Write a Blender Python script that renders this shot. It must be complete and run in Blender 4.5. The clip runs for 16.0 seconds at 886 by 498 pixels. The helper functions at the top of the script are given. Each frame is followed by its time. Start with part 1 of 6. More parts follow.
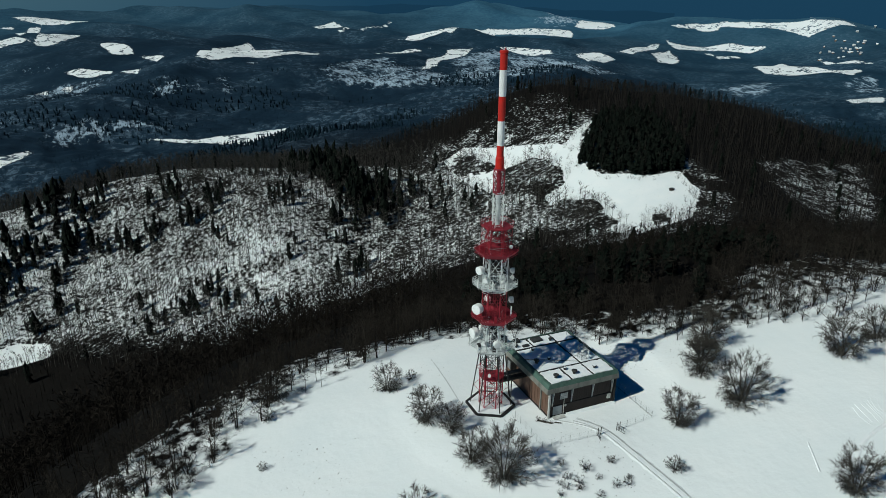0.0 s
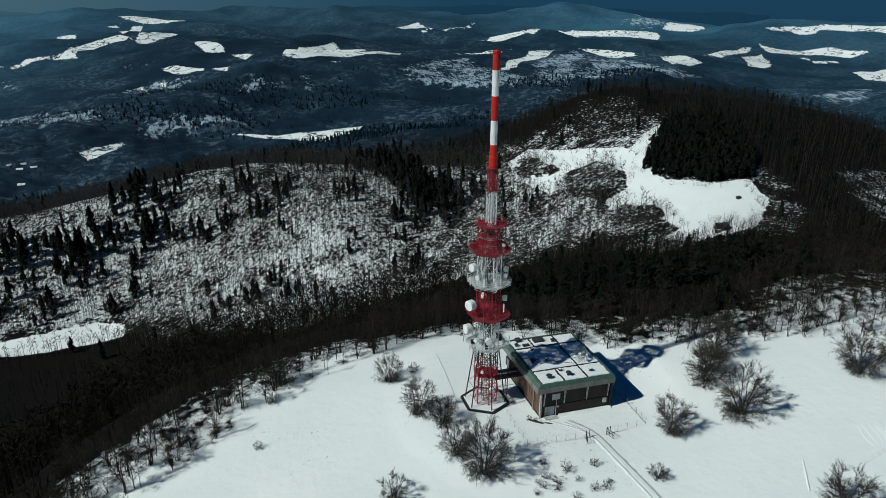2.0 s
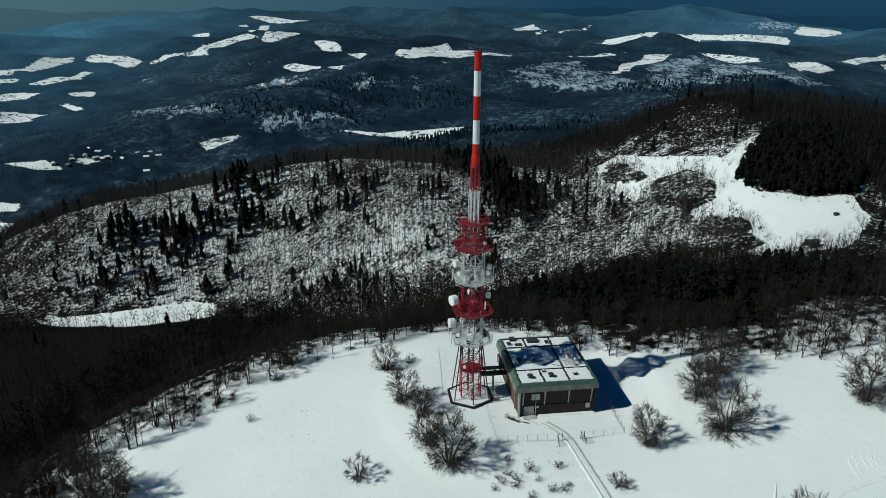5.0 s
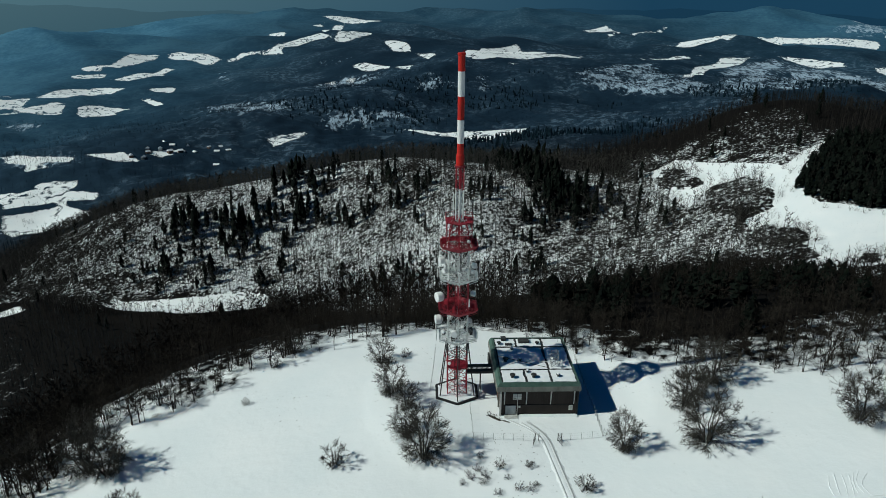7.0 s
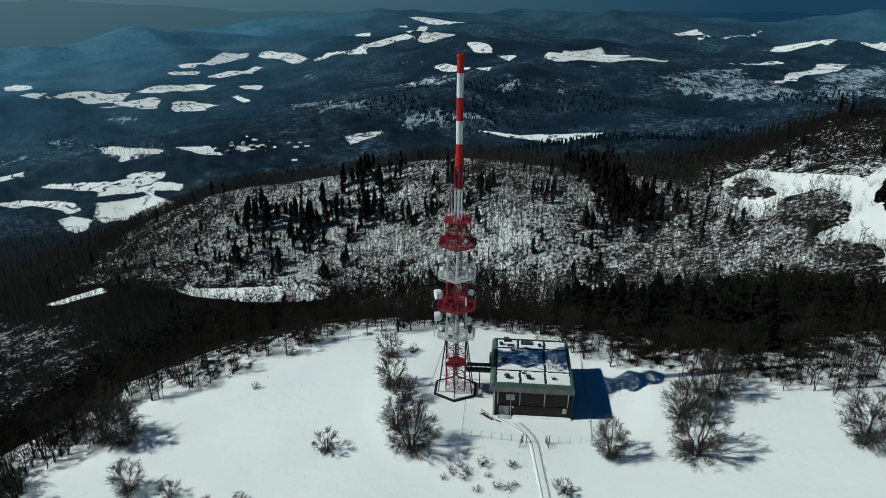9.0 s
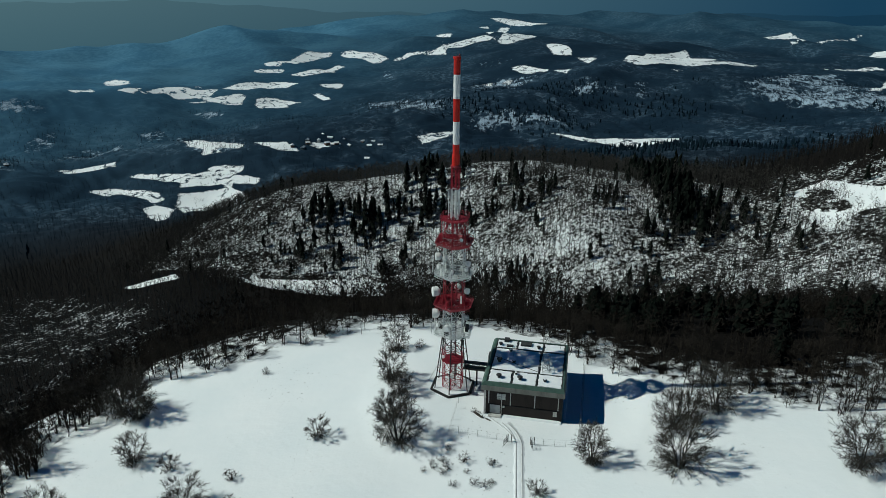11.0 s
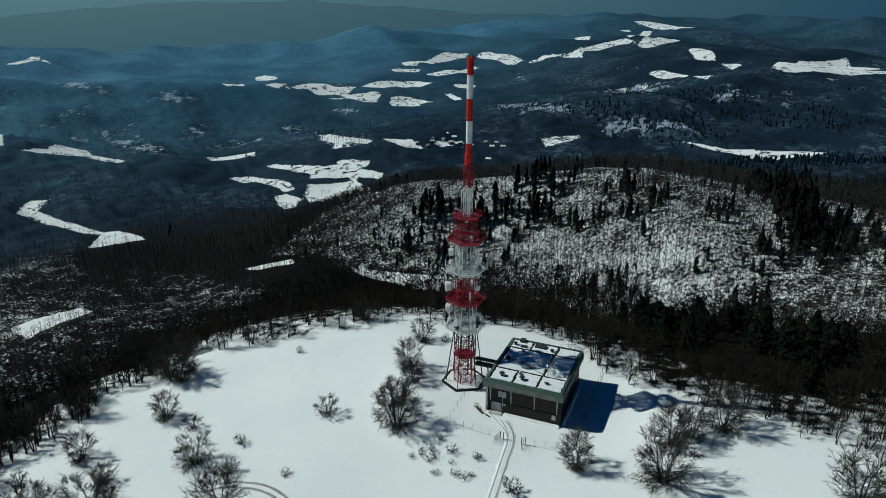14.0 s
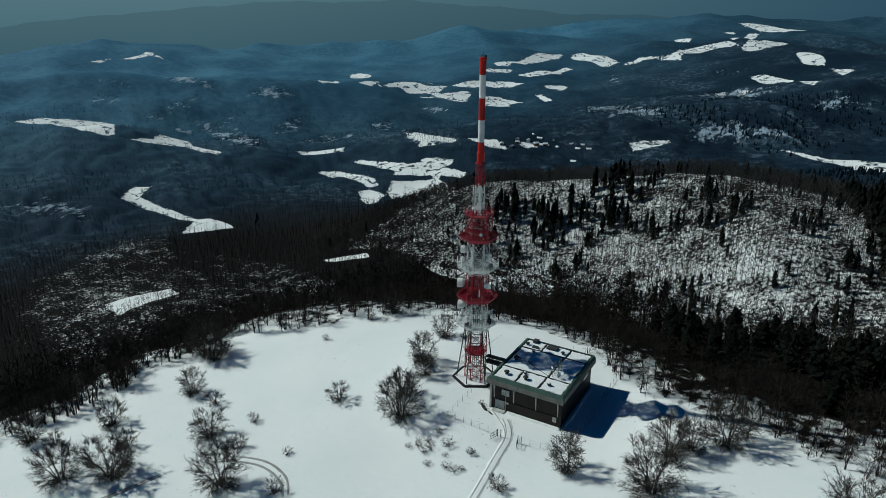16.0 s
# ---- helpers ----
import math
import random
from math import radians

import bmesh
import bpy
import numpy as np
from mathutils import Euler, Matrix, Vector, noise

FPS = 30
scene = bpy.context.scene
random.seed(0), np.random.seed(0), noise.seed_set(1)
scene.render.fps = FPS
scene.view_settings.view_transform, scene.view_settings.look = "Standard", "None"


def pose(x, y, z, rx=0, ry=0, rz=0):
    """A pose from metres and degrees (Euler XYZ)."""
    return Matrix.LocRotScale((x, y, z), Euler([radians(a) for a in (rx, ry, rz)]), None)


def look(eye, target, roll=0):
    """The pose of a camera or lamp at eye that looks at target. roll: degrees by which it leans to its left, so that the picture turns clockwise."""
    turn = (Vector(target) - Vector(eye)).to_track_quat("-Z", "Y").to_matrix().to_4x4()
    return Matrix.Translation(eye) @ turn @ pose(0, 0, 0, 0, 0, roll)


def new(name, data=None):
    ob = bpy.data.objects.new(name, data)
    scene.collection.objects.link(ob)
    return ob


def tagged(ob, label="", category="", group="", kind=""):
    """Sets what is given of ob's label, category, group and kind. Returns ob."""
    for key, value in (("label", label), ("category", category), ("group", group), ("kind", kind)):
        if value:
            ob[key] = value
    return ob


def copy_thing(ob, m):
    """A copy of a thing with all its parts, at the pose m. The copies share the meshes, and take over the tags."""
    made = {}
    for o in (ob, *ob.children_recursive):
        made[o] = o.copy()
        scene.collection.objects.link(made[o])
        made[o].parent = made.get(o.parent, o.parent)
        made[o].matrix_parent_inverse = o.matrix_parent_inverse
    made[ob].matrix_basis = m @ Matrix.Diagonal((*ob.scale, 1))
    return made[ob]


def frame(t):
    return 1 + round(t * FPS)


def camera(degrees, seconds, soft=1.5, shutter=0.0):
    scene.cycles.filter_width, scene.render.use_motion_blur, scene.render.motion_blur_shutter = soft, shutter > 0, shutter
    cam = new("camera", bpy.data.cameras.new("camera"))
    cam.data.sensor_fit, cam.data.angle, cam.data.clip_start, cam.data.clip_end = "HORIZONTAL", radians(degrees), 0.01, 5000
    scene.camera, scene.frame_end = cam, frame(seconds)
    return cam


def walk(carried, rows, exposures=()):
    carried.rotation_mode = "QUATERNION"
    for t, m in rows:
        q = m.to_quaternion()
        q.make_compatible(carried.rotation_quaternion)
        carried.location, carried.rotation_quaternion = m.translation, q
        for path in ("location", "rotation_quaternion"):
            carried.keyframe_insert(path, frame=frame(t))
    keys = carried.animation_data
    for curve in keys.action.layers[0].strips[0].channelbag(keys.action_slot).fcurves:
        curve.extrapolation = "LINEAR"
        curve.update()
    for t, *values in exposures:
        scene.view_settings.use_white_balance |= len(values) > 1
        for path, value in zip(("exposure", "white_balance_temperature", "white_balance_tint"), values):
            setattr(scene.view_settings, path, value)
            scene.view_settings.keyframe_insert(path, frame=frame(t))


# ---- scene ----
cam = camera(64.1, 16.0, soft=0.5)
METRES, EYE, TILT, LEAN, TURN = 140.0, 90.0, 0.0, 0.0, -23.5
ROWS = [
    (0.0, 0.0, 0.0, 0.0, 0.21, -21.18, -0.55),
    (0.5, 0.0308, -0.0052, 0.0006, 1.92, -21.18, -0.52),
    (1.0, 0.0617, -0.009, 0.001, 3.59, -21.18, -0.49),
    (1.5, 0.0926, -0.0122, 0.0015, 5.25, -21.18, -0.48),
    (2.0, 0.1236, -0.014, 0.0017, 6.87, -21.17, -0.46),
    (2.5, 0.1547, -0.0152, 0.0022, 8.48, -21.17, -0.45),
    (3.0, 0.1858, -0.0155, 0.0026, 10.07, -21.16, -0.44),
    (3.5, 0.2167, -0.0146, 0.003, 11.64, -21.16, -0.43),
    (4.0, 0.2479, -0.0131, 0.0035, 13.17, -21.15, -0.41),
    (6.5, 0.4029, 0.008, 0.0062, 20.43, -21.1, -0.39),
    (7.0, 0.4332, 0.0147, 0.007, 21.87, -21.1, -0.39),
    (7.5, 0.4624, 0.0218, 0.0078, 23.32, -21.1, -0.41),
    (8.0, 0.4926, 0.0301, 0.0088, 25.06, -21.1, -0.39),
    (8.5, 0.5223, 0.0389, 0.0097, 26.9, -21.06, -0.41),
    (9.0, 0.5522, 0.0488, 0.0104, 28.61, -21.04, -0.4),
    (11.5, 0.696, 0.1097, 0.0148, 36.9, -20.99, -0.41),
    (12.0, 0.7236, 0.1247, 0.0153, 38.75, -20.97, -0.4),
    (12.5, 0.7507, 0.1408, 0.0158, 40.58, -20.97, -0.4),
    (13.0, 0.7772, 0.158, 0.016, 42.45, -20.96, -0.39),
    (13.5, 0.803, 0.1758, 0.0164, 44.33, -20.96, -0.37),
    (14.0, 0.8284, 0.1943, 0.0169, 46.2, -20.95, -0.37),
    (14.5, 0.853, 0.2139, 0.0172, 48.07, -20.97, -0.36),
    (15.0, 0.877, 0.2345, 0.0174, 49.97, -20.97, -0.35),
    (15.5, 0.9004, 0.2555, 0.0178, 51.88, -20.98, -0.35),
    (16.0, 0.923, 0.2775, 0.0184, 53.8, -20.99, -0.36),
]
walk(cam, [(t, pose(0, 0, EYE, TILT, LEAN, TURN) @ pose(METRES * x, METRES * y, METRES * z, 90 + pitch, roll, yaw)) for t, x, y, z, yaw, pitch, roll in ROWS],
     [(0.0, -0.46, 6030, -4), (12.5, -0.49, 5980, -5), (16.0, -0.61, 5940, -5)])

# ---- light ----
SUN = Vector((-1.0, -0.125, 0.855)).normalized()
world = bpy.data.worlds.new("world")
scene.world = world
world.use_nodes = True
_sky = world.node_tree.nodes.new("ShaderNodeTexSky")
_sky.sky_type, _sky.sun_disc = "NISHITA", False
_sky.sun_elevation = math.asin(SUN.z)
_sky.sun_rotation = math.atan2(SUN.x, SUN.y)
_sky.air_density, _sky.dust_density, _sky.altitude = 1.0, 0.0, 700
_sky.ozone_density = 7.0
_bg = world.node_tree.nodes["Background"]
_bg.inputs["Strength"].default_value = 0.026
_deep = world.node_tree.nodes.new("ShaderNodeHueSaturation")
_deep.inputs["Saturation"].default_value = 1.38
world.node_tree.links.new(_sky.outputs[0], _deep.inputs["Color"])
world.node_tree.links.new(_deep.outputs[0], _bg.inputs["Color"])
sun_data = bpy.data.lights.new("sun", "SUN")
sun_data.energy, sun_data.angle, sun_data.color = 4.6, radians(0.53), (1.0, 0.96, 0.90)
sun = new("sun", sun_data)
sun.matrix_world = look(SUN * 300, (0, 0, 0))


# ---- materials ----
class Nodes:
    """A material's node tree, with short calls for the nodes used here."""

    def __init__(self, name, rough=0.8, metal=0.0, gloss=0.5):
        self.mat = bpy.data.materials.new(name)
        self.mat.use_nodes = True
        self.tree = self.mat.node_tree
        self.bsdf = self.tree.nodes["Principled BSDF"]
        self.bsdf.inputs["Roughness"].default_value = rough
        self.bsdf.inputs["Metallic"].default_value = metal
        self.bsdf.inputs["Specular IOR Level"].default_value = gloss

    def node(self, kind, **props):
        n = self.tree.nodes.new(kind)
        for k, v in props.items():
            if k == "op":
                n.operation = v
            elif k == "attr":
                n.attribute_name = v
        return n

    def put(self, value, socket):
        if isinstance(value, bpy.types.NodeSocket):
            self.tree.links.new(value, socket)
        elif isinstance(value, (tuple, list)) and len(value) == 3 and socket.type == "RGBA":
            socket.default_value = (*value, 1)
        else:
            socket.default_value = value

    def math(self, op, a, b=0.0, clamp=False):
        n = self.node("ShaderNodeMath", op=op)
        n.use_clamp = clamp
        self.put(a, n.inputs[0]), self.put(b, n.inputs[1])
        return n.outputs[0]

    def noise(self, scale, detail=3.0, rough=0.55, where=None, stretch=None):
        n = self.node("ShaderNodeTexNoise")
        self.put(scale, n.inputs["Scale"]), self.put(detail, n.inputs["Detail"]), self.put(rough, n.inputs["Roughness"])
        if where is None:
            where = self.node("ShaderNodeTexCoord").outputs["Object"]
        if stretch:
            m = self.node("ShaderNodeMapping")
            self.put(where, m.inputs["Vector"])
            m.inputs["Scale"].default_value = stretch
            where = m.outputs[0]
        self.put(where, n.inputs["Vector"])
        return n.outputs["Fac"]

    def step(self, value, lo, hi):
        n = self.node("ShaderNodeMapRange")
        n.clamp = True
        self.put(value, n.inputs["Value"])
        n.inputs["From Min"].default_value, n.inputs["From Max"].default_value = lo, hi
        return n.outputs["Result"]

    def mix(self, fac, a, b):
        n = self.node("ShaderNodeMix")
        n.data_type = "RGBA"
        self.put(fac, n.inputs[0]), self.put(a, n.inputs[6]), self.put(b, n.inputs[7])
        return n.outputs[2]

    def attr(self, name):
        return self.node("ShaderNodeAttribute", attr=name).outputs["Fac"]

    def bump(self, value, strength, distance):
        n = self.node("ShaderNodeBump")
        self.put(value, n.inputs["Height"])
        n.inputs["Strength"].default_value, n.inputs["Distance"].default_value = strength, distance
        self.tree.links.new(n.outputs[0], self.bsdf.inputs["Normal"])

    def color(self, value):
        self.put(value, self.bsdf.inputs["Base Color"])
        return self.mat


def worn(name, base, dirt, scale=3.0, rough=0.6, metal=0.0, amount=0.5, stretch=None):
    """Paint, metal, concrete or cladding: a base colour with stains at two scales and a fine relief."""
    k = Nodes(name, rough, metal, 0.2)
    a, b = k.noise(scale, 4, stretch=stretch), k.noise(scale * 9, 3, stretch=stretch)
    f = k.step(k.math("ADD", k.math("MULTIPLY", a, 0.7), k.math("MULTIPLY", b, 0.3)), 0.62 - amount * 0.35, 0.75)
    k.bump(b, 0.25, 0.01)
    return k.color(k.mix(f, base, dirt))


def twig_material(name, dark, light):
    """Bark, which differs from branch to branch."""
    k = Nodes(name, 0.95, gloss=0.05)
    r = k.node("ShaderNodeNewGeometry").outputs["Random Per Island"]
    f = k.math("ADD", k.math("MULTIPLY", r, 0.7), k.math("MULTIPLY", k.noise(0.6, 2), 0.3))
    return k.color(k.mix(f, dark, light))


def ground_material():
    k = Nodes("snow_and_woodland", 0.85, gloss=0.06)
    coarse, mid, fine, grain = k.noise(0.006, 5, 0.6), k.noise(0.05, 4, 0.6), k.noise(0.33, 4, 0.6), k.noise(2.3, 3)
    wide = k.noise(0.0021, 4, 0.6)
    # open snow, with a few tufts of grass poking through
    snow = k.mix(k.step(mid, 0.35, 0.7), (0.80, 0.83, 0.84), (0.86, 0.87, 0.87))
    tuft = k.math("MULTIPLY", k.step(k.noise(1.7, 2), 0.69, 0.72), k.step(k.noise(0.045, 3), 0.52, 0.62))
    snow = k.mix(k.math("MULTIPLY", tuft, 0.9), snow, (0.09, 0.08, 0.06))
    # woodland floor: litter and brushwood, with crown shade painted in near-black, and snow between
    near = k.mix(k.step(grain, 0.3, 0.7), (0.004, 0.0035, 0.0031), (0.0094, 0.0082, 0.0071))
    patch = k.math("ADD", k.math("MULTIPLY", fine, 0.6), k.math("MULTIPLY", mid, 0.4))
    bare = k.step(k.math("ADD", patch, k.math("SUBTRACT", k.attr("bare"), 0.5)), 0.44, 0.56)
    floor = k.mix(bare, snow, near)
    # closed distant woods: the crowns run together, blue haze painted into them and their snow
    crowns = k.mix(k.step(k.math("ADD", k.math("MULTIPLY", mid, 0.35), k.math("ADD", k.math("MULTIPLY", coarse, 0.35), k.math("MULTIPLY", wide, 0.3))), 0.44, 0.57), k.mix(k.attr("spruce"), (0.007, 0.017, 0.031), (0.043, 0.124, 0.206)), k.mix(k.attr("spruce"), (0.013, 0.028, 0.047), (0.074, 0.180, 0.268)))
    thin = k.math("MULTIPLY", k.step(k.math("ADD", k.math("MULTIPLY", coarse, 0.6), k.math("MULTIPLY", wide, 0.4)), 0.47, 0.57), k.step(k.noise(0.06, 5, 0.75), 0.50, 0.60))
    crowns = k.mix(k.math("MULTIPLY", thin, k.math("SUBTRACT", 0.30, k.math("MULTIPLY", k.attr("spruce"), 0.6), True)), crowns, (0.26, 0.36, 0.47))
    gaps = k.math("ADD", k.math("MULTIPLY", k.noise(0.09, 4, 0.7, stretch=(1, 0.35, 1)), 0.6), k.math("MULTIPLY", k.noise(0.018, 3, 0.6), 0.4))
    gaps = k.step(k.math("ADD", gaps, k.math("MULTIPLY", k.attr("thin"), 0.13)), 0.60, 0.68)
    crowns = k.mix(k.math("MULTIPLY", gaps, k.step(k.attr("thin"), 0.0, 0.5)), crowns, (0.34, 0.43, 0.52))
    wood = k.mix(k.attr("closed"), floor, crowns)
    edge = k.math("ADD", k.attr("wood"), k.math("MULTIPLY", k.math("SUBTRACT", k.math("ADD", k.math("MULTIPLY", fine, 0.4), k.math("MULTIPLY", mid, 0.6)), 0.5), 1.05))
    k.bump(k.math("ADD", k.math("MULTIPLY", fine, 0.7), k.math("MULTIPLY", grain, 0.03)), 0.45, 0.6)
    # hedges and tree rows run through the distant fields
    hedge = k.math("MULTIPLY", k.step(k.math("ABSOLUTE", k.math("SUBTRACT", k.noise(0.011, 3, 0.6), 0.5)), 0.030, 0.012), k.attr("closed"))
    hedge = k.math("MULTIPLY", hedge, k.step(k.noise(0.06, 4, 0.7), 0.46, 0.54))
    snow = k.mix(hedge, snow, wood)
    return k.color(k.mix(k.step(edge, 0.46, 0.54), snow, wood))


GROUND = ground_material()
SNOW = Nodes("snow", 0.8, gloss=0.1)
SNOW.bump(SNOW.noise(1.6, 4), 0.35, 0.12)
SNOW = SNOW.color(SNOW.mix(SNOW.step(SNOW.noise(0.7, 3), 0.35, 0.7), (0.78, 0.80, 0.82), (0.87, 0.88, 0.88)))
PACKED = worn("packed_snow", (0.62, 0.63, 0.63), (0.36, 0.34, 0.32), 0.8, 0.6, amount=0.25)
RUT = worn("dirty_rut", (0.34, 0.34, 0.335), (0.17, 0.165, 0.155), 0.6, 0.6, amount=0.4)
EARTH = worn("wet_earth", (0.05, 0.042, 0.035), (0.11, 0.10, 0.085), 1.5, 0.7)
BARK_MEADOW = twig_material("bark_of_meadow_trees", (0.011, 0.0103, 0.0092), (0.110, 0.101, 0.088))
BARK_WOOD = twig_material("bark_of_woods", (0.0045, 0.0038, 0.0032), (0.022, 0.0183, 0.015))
BARK_EDGE = twig_material("bark_at_the_edge", (0.007, 0.006, 0.0051), (0.050, 0.0425, 0.035))
# valley bark: the hazy blue-grey cast is put into the colour
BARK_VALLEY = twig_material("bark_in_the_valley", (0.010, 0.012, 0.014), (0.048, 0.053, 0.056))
BARK_EAST = twig_material("bark_on_east_hill", (0.008, 0.0075, 0.007), (0.036, 0.032, 0.028))
BARK_HILL = twig_material("bark_on_hill", (0.010, 0.0095, 0.009), (0.085, 0.080, 0.072))
NEEDLES = twig_material("needles", (0.0025, 0.004, 0.0035), (0.008, 0.011, 0.008))
# distant trees: bluer needles and bark, with the distance haze put into the colour
HAZY_NEEDLES = twig_material("hazy_needles", (0.006, 0.015, 0.023), (0.011, 0.024, 0.035))
HAZY_BARK = twig_material("distant_woods", (0.008, 0.017, 0.028), (0.019, 0.037, 0.055))
RED = worn("red_paint", (0.30, 0.026, 0.042), (0.16, 0.024, 0.032), 1.2, 0.45)
ANTENNA_RED = worn("red_fibreglass", (0.50, 0.025, 0.018), (0.36, 0.03, 0.025), 0.6, 0.4)
WHITE = worn("white_paint", (0.72, 0.75, 0.74), (0.42, 0.44, 0.42), 1.2, 0.45)
ANTENNA_WHITE = worn("white_fibreglass", (0.80, 0.81, 0.80), (0.66, 0.67, 0.66), 0.6, 0.4)
DISH_WHITE = worn("dish_white", (0.80, 0.81, 0.79), (0.62, 0.62, 0.59), 0.9, 0.4)
STEEL = worn("galvanised_steel", (0.30, 0.31, 0.31), (0.16, 0.16, 0.155), 2.0, 0.45, 0.6)
DARK_STEEL = worn("dark_steel", (0.035, 0.036, 0.037), (0.09, 0.085, 0.08), 2.0, 0.5, 0.2)
CONCRETE = worn("concrete", (0.27, 0.27, 0.26), (0.13, 0.125, 0.12), 0.8, 0.85)
DARK_CONCRETE = worn("dark_concrete", (0.016, 0.016, 0.017), (0.04, 0.039, 0.038), 0.8, 0.7)
CLADDING = worn("dark_brown_cladding", (0.036, 0.027, 0.023), (0.018, 0.0145, 0.013), 0.9, 0.6, stretch=(1, 1, 0.25))
WOOD_CLADDING = worn("brown_boards", (0.15, 0.088, 0.062), (0.07, 0.046, 0.036), 1.0, 0.65, stretch=(1, 1, 0.15))
COPPER = worn("weathered_fascia", (0.085, 0.142, 0.116), (0.036, 0.058, 0.047), 0.6, 0.6)
FASCIA = worn("grey_fascia", (0.21, 0.21, 0.185), (0.09, 0.087, 0.077), 0.5, 0.65, stretch=(1, 1, 0.3))
MEMBRANE = worn("roofing_felt", (0.035, 0.037, 0.038), (0.075, 0.077, 0.075), 1.1, 0.8)
PALE = worn("pale_render", (0.55, 0.55, 0.52), (0.30, 0.29, 0.27), 0.9, 0.7)
DOOR_GREY = worn("door_paint", (0.40, 0.43, 0.44), (0.25, 0.26, 0.26), 0.9, 0.5)
GLASS = Nodes("glazing", 0.12)
GLASS = GLASS.color((0.02, 0.025, 0.03))


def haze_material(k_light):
    """The last hazy uplands, which melt into the sky: a glowing backdrop, haze painted in, paler towards the sun."""
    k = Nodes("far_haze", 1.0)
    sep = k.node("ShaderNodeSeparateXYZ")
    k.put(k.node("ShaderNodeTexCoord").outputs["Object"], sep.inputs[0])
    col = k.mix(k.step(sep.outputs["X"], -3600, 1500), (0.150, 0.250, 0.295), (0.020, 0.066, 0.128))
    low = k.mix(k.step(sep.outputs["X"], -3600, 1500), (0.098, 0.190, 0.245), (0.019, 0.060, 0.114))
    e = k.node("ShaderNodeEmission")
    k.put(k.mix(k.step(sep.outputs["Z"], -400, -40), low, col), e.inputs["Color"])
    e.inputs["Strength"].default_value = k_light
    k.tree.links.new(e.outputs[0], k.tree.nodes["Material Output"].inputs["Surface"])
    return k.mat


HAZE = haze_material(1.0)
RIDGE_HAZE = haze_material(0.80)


# spot heights (x, y, z), placed to fit the camera's view: the knoll, the slopes round it, the hill opposite, the right
# hill, the valleys and the far uplands
KNOLL = [(14, 124, -5.5), (36, 102, -3.8), (4, 89, -8.5), (23, 159, -7), (80, 102, 0), (99, 97, 1.6), (112, 95, 2.8), (141, 98, 6.5),
         (145, 125, 5), (154, 124, 6.5), (122, 112, 3.5), (67, 93, -1.8), (61, 104, -0.6), (54, 119, 0), (66, 121, 0), (82, 122, 0),
         (91, 112, 0), (-23, 121, -12), (-26, 106, -13), (149, 140, 5.5), (165, 142, 8), (109, 148, 2), (70, 50, -4), (70, 0, -8),
         (0, 40, -10), (150, 40, 4), (190, 90, 8), (190, 148, 7), (60, 160, -3), (0, -100, -20), (100, -150, -20), (300, 0, 0),
         (-20, 146, -13), (0, 157, -9), (20, 167, -9), (-40, 140, -20), (-46, 120, -22), (42, 174, -9)]
SLOPES = [(227, 170, -5), (60, 185, -14), (115, 200, -13), (115, 235, -31), (115, 300, -85), (60, 235, -35), (20, 230, -37), (-30, 200, -41),
          (-50, 250, -85), (-100, 150, -70), (-62, 80, -24.5), (-40, 70, -16.5), (-44, 97, -17), (-60, 100, -22), (-36, 40, -16), (-60, 130, -35), (-150, 250, -135), (186, 181, -3), (200, 250, -30), (50, 370, -130),
          (-50, 430, -170), (60, 300, -81), (300, 250, -45), (420, 300, -70), (600, 250, -110), (-300, 200, -190), (-600, 200, -230), (-300, 0, -150),
          (-200, 60, -110), (500, 0, -60)]
EAST_HILL = [(278, 344, -66), (334, 348, -62), (388, 431, -72), (381, 552, -49), (405, 572, -48), (449, 432, -66), (532, 432, -92), (489, 651, -44),
             (350, 730, -62), (390, 730, -38), (428, 730, -30), (466, 730, -28), (549, 730, -45), (638, 730, -60), (735, 720, -76), (844, 720, -98), (334, 622, -70), (289, 426, -98), (264, 449, -102), (234, 579, -115), (720, 500, -110), (600, 900, -110)]
NORTH_HILL = [(138, 493, -142), (61, 486, -160), (131, 663, -100), (24, 713, -113), (130, 760, -107), (82, 760, -97), (30, 760, -92), (-24, 760, -100), (-83, 760, -114), (-150, 760, -124), (-226, 760, -132), (-280, 760, -149), (-335, 760, -178), (-60, 691, -157), (15, 563, -168),
              (48, 610, -145), (67, 555, -158), (153, 522, -145), (-318, 701, -188), (-134, 673, -174), (-40, 696, -142),
              (44, 685, -108), (70, 612, -122), (96, 591, -115), (-105, 597, -198), (-158, 561, -200), (-238, 627, -218), (-228, 490, -192)]
VALLEYS = [(-324, 586, -212), (-333, 679, -222), (-419, 545, -250), (-353, 407, -218), (-436, 398, -212), (-463, 329, -220), (-717, 715, -273), (-819, 731, -275),
           (-750, 727, -296), (212, 1203, -175), (226, 1394, -207), (-234, 1451, -233), (-536, 1140, -266), (-810, 1182, -314), (-858, 1119, -296), (-555, 1072, -308),
           (-671, 1295, -245), (-740, 1407, -257), (-1369, 1214, -285), (-1304, 978, -205), (0, 1000, -205), (300, 900, -150), (-200, 1000, -235), (900, 1200, -200),
           (-1000, 400, -250), (-200, 870, -190), (0, 880, -160), (100, 860, -150)]
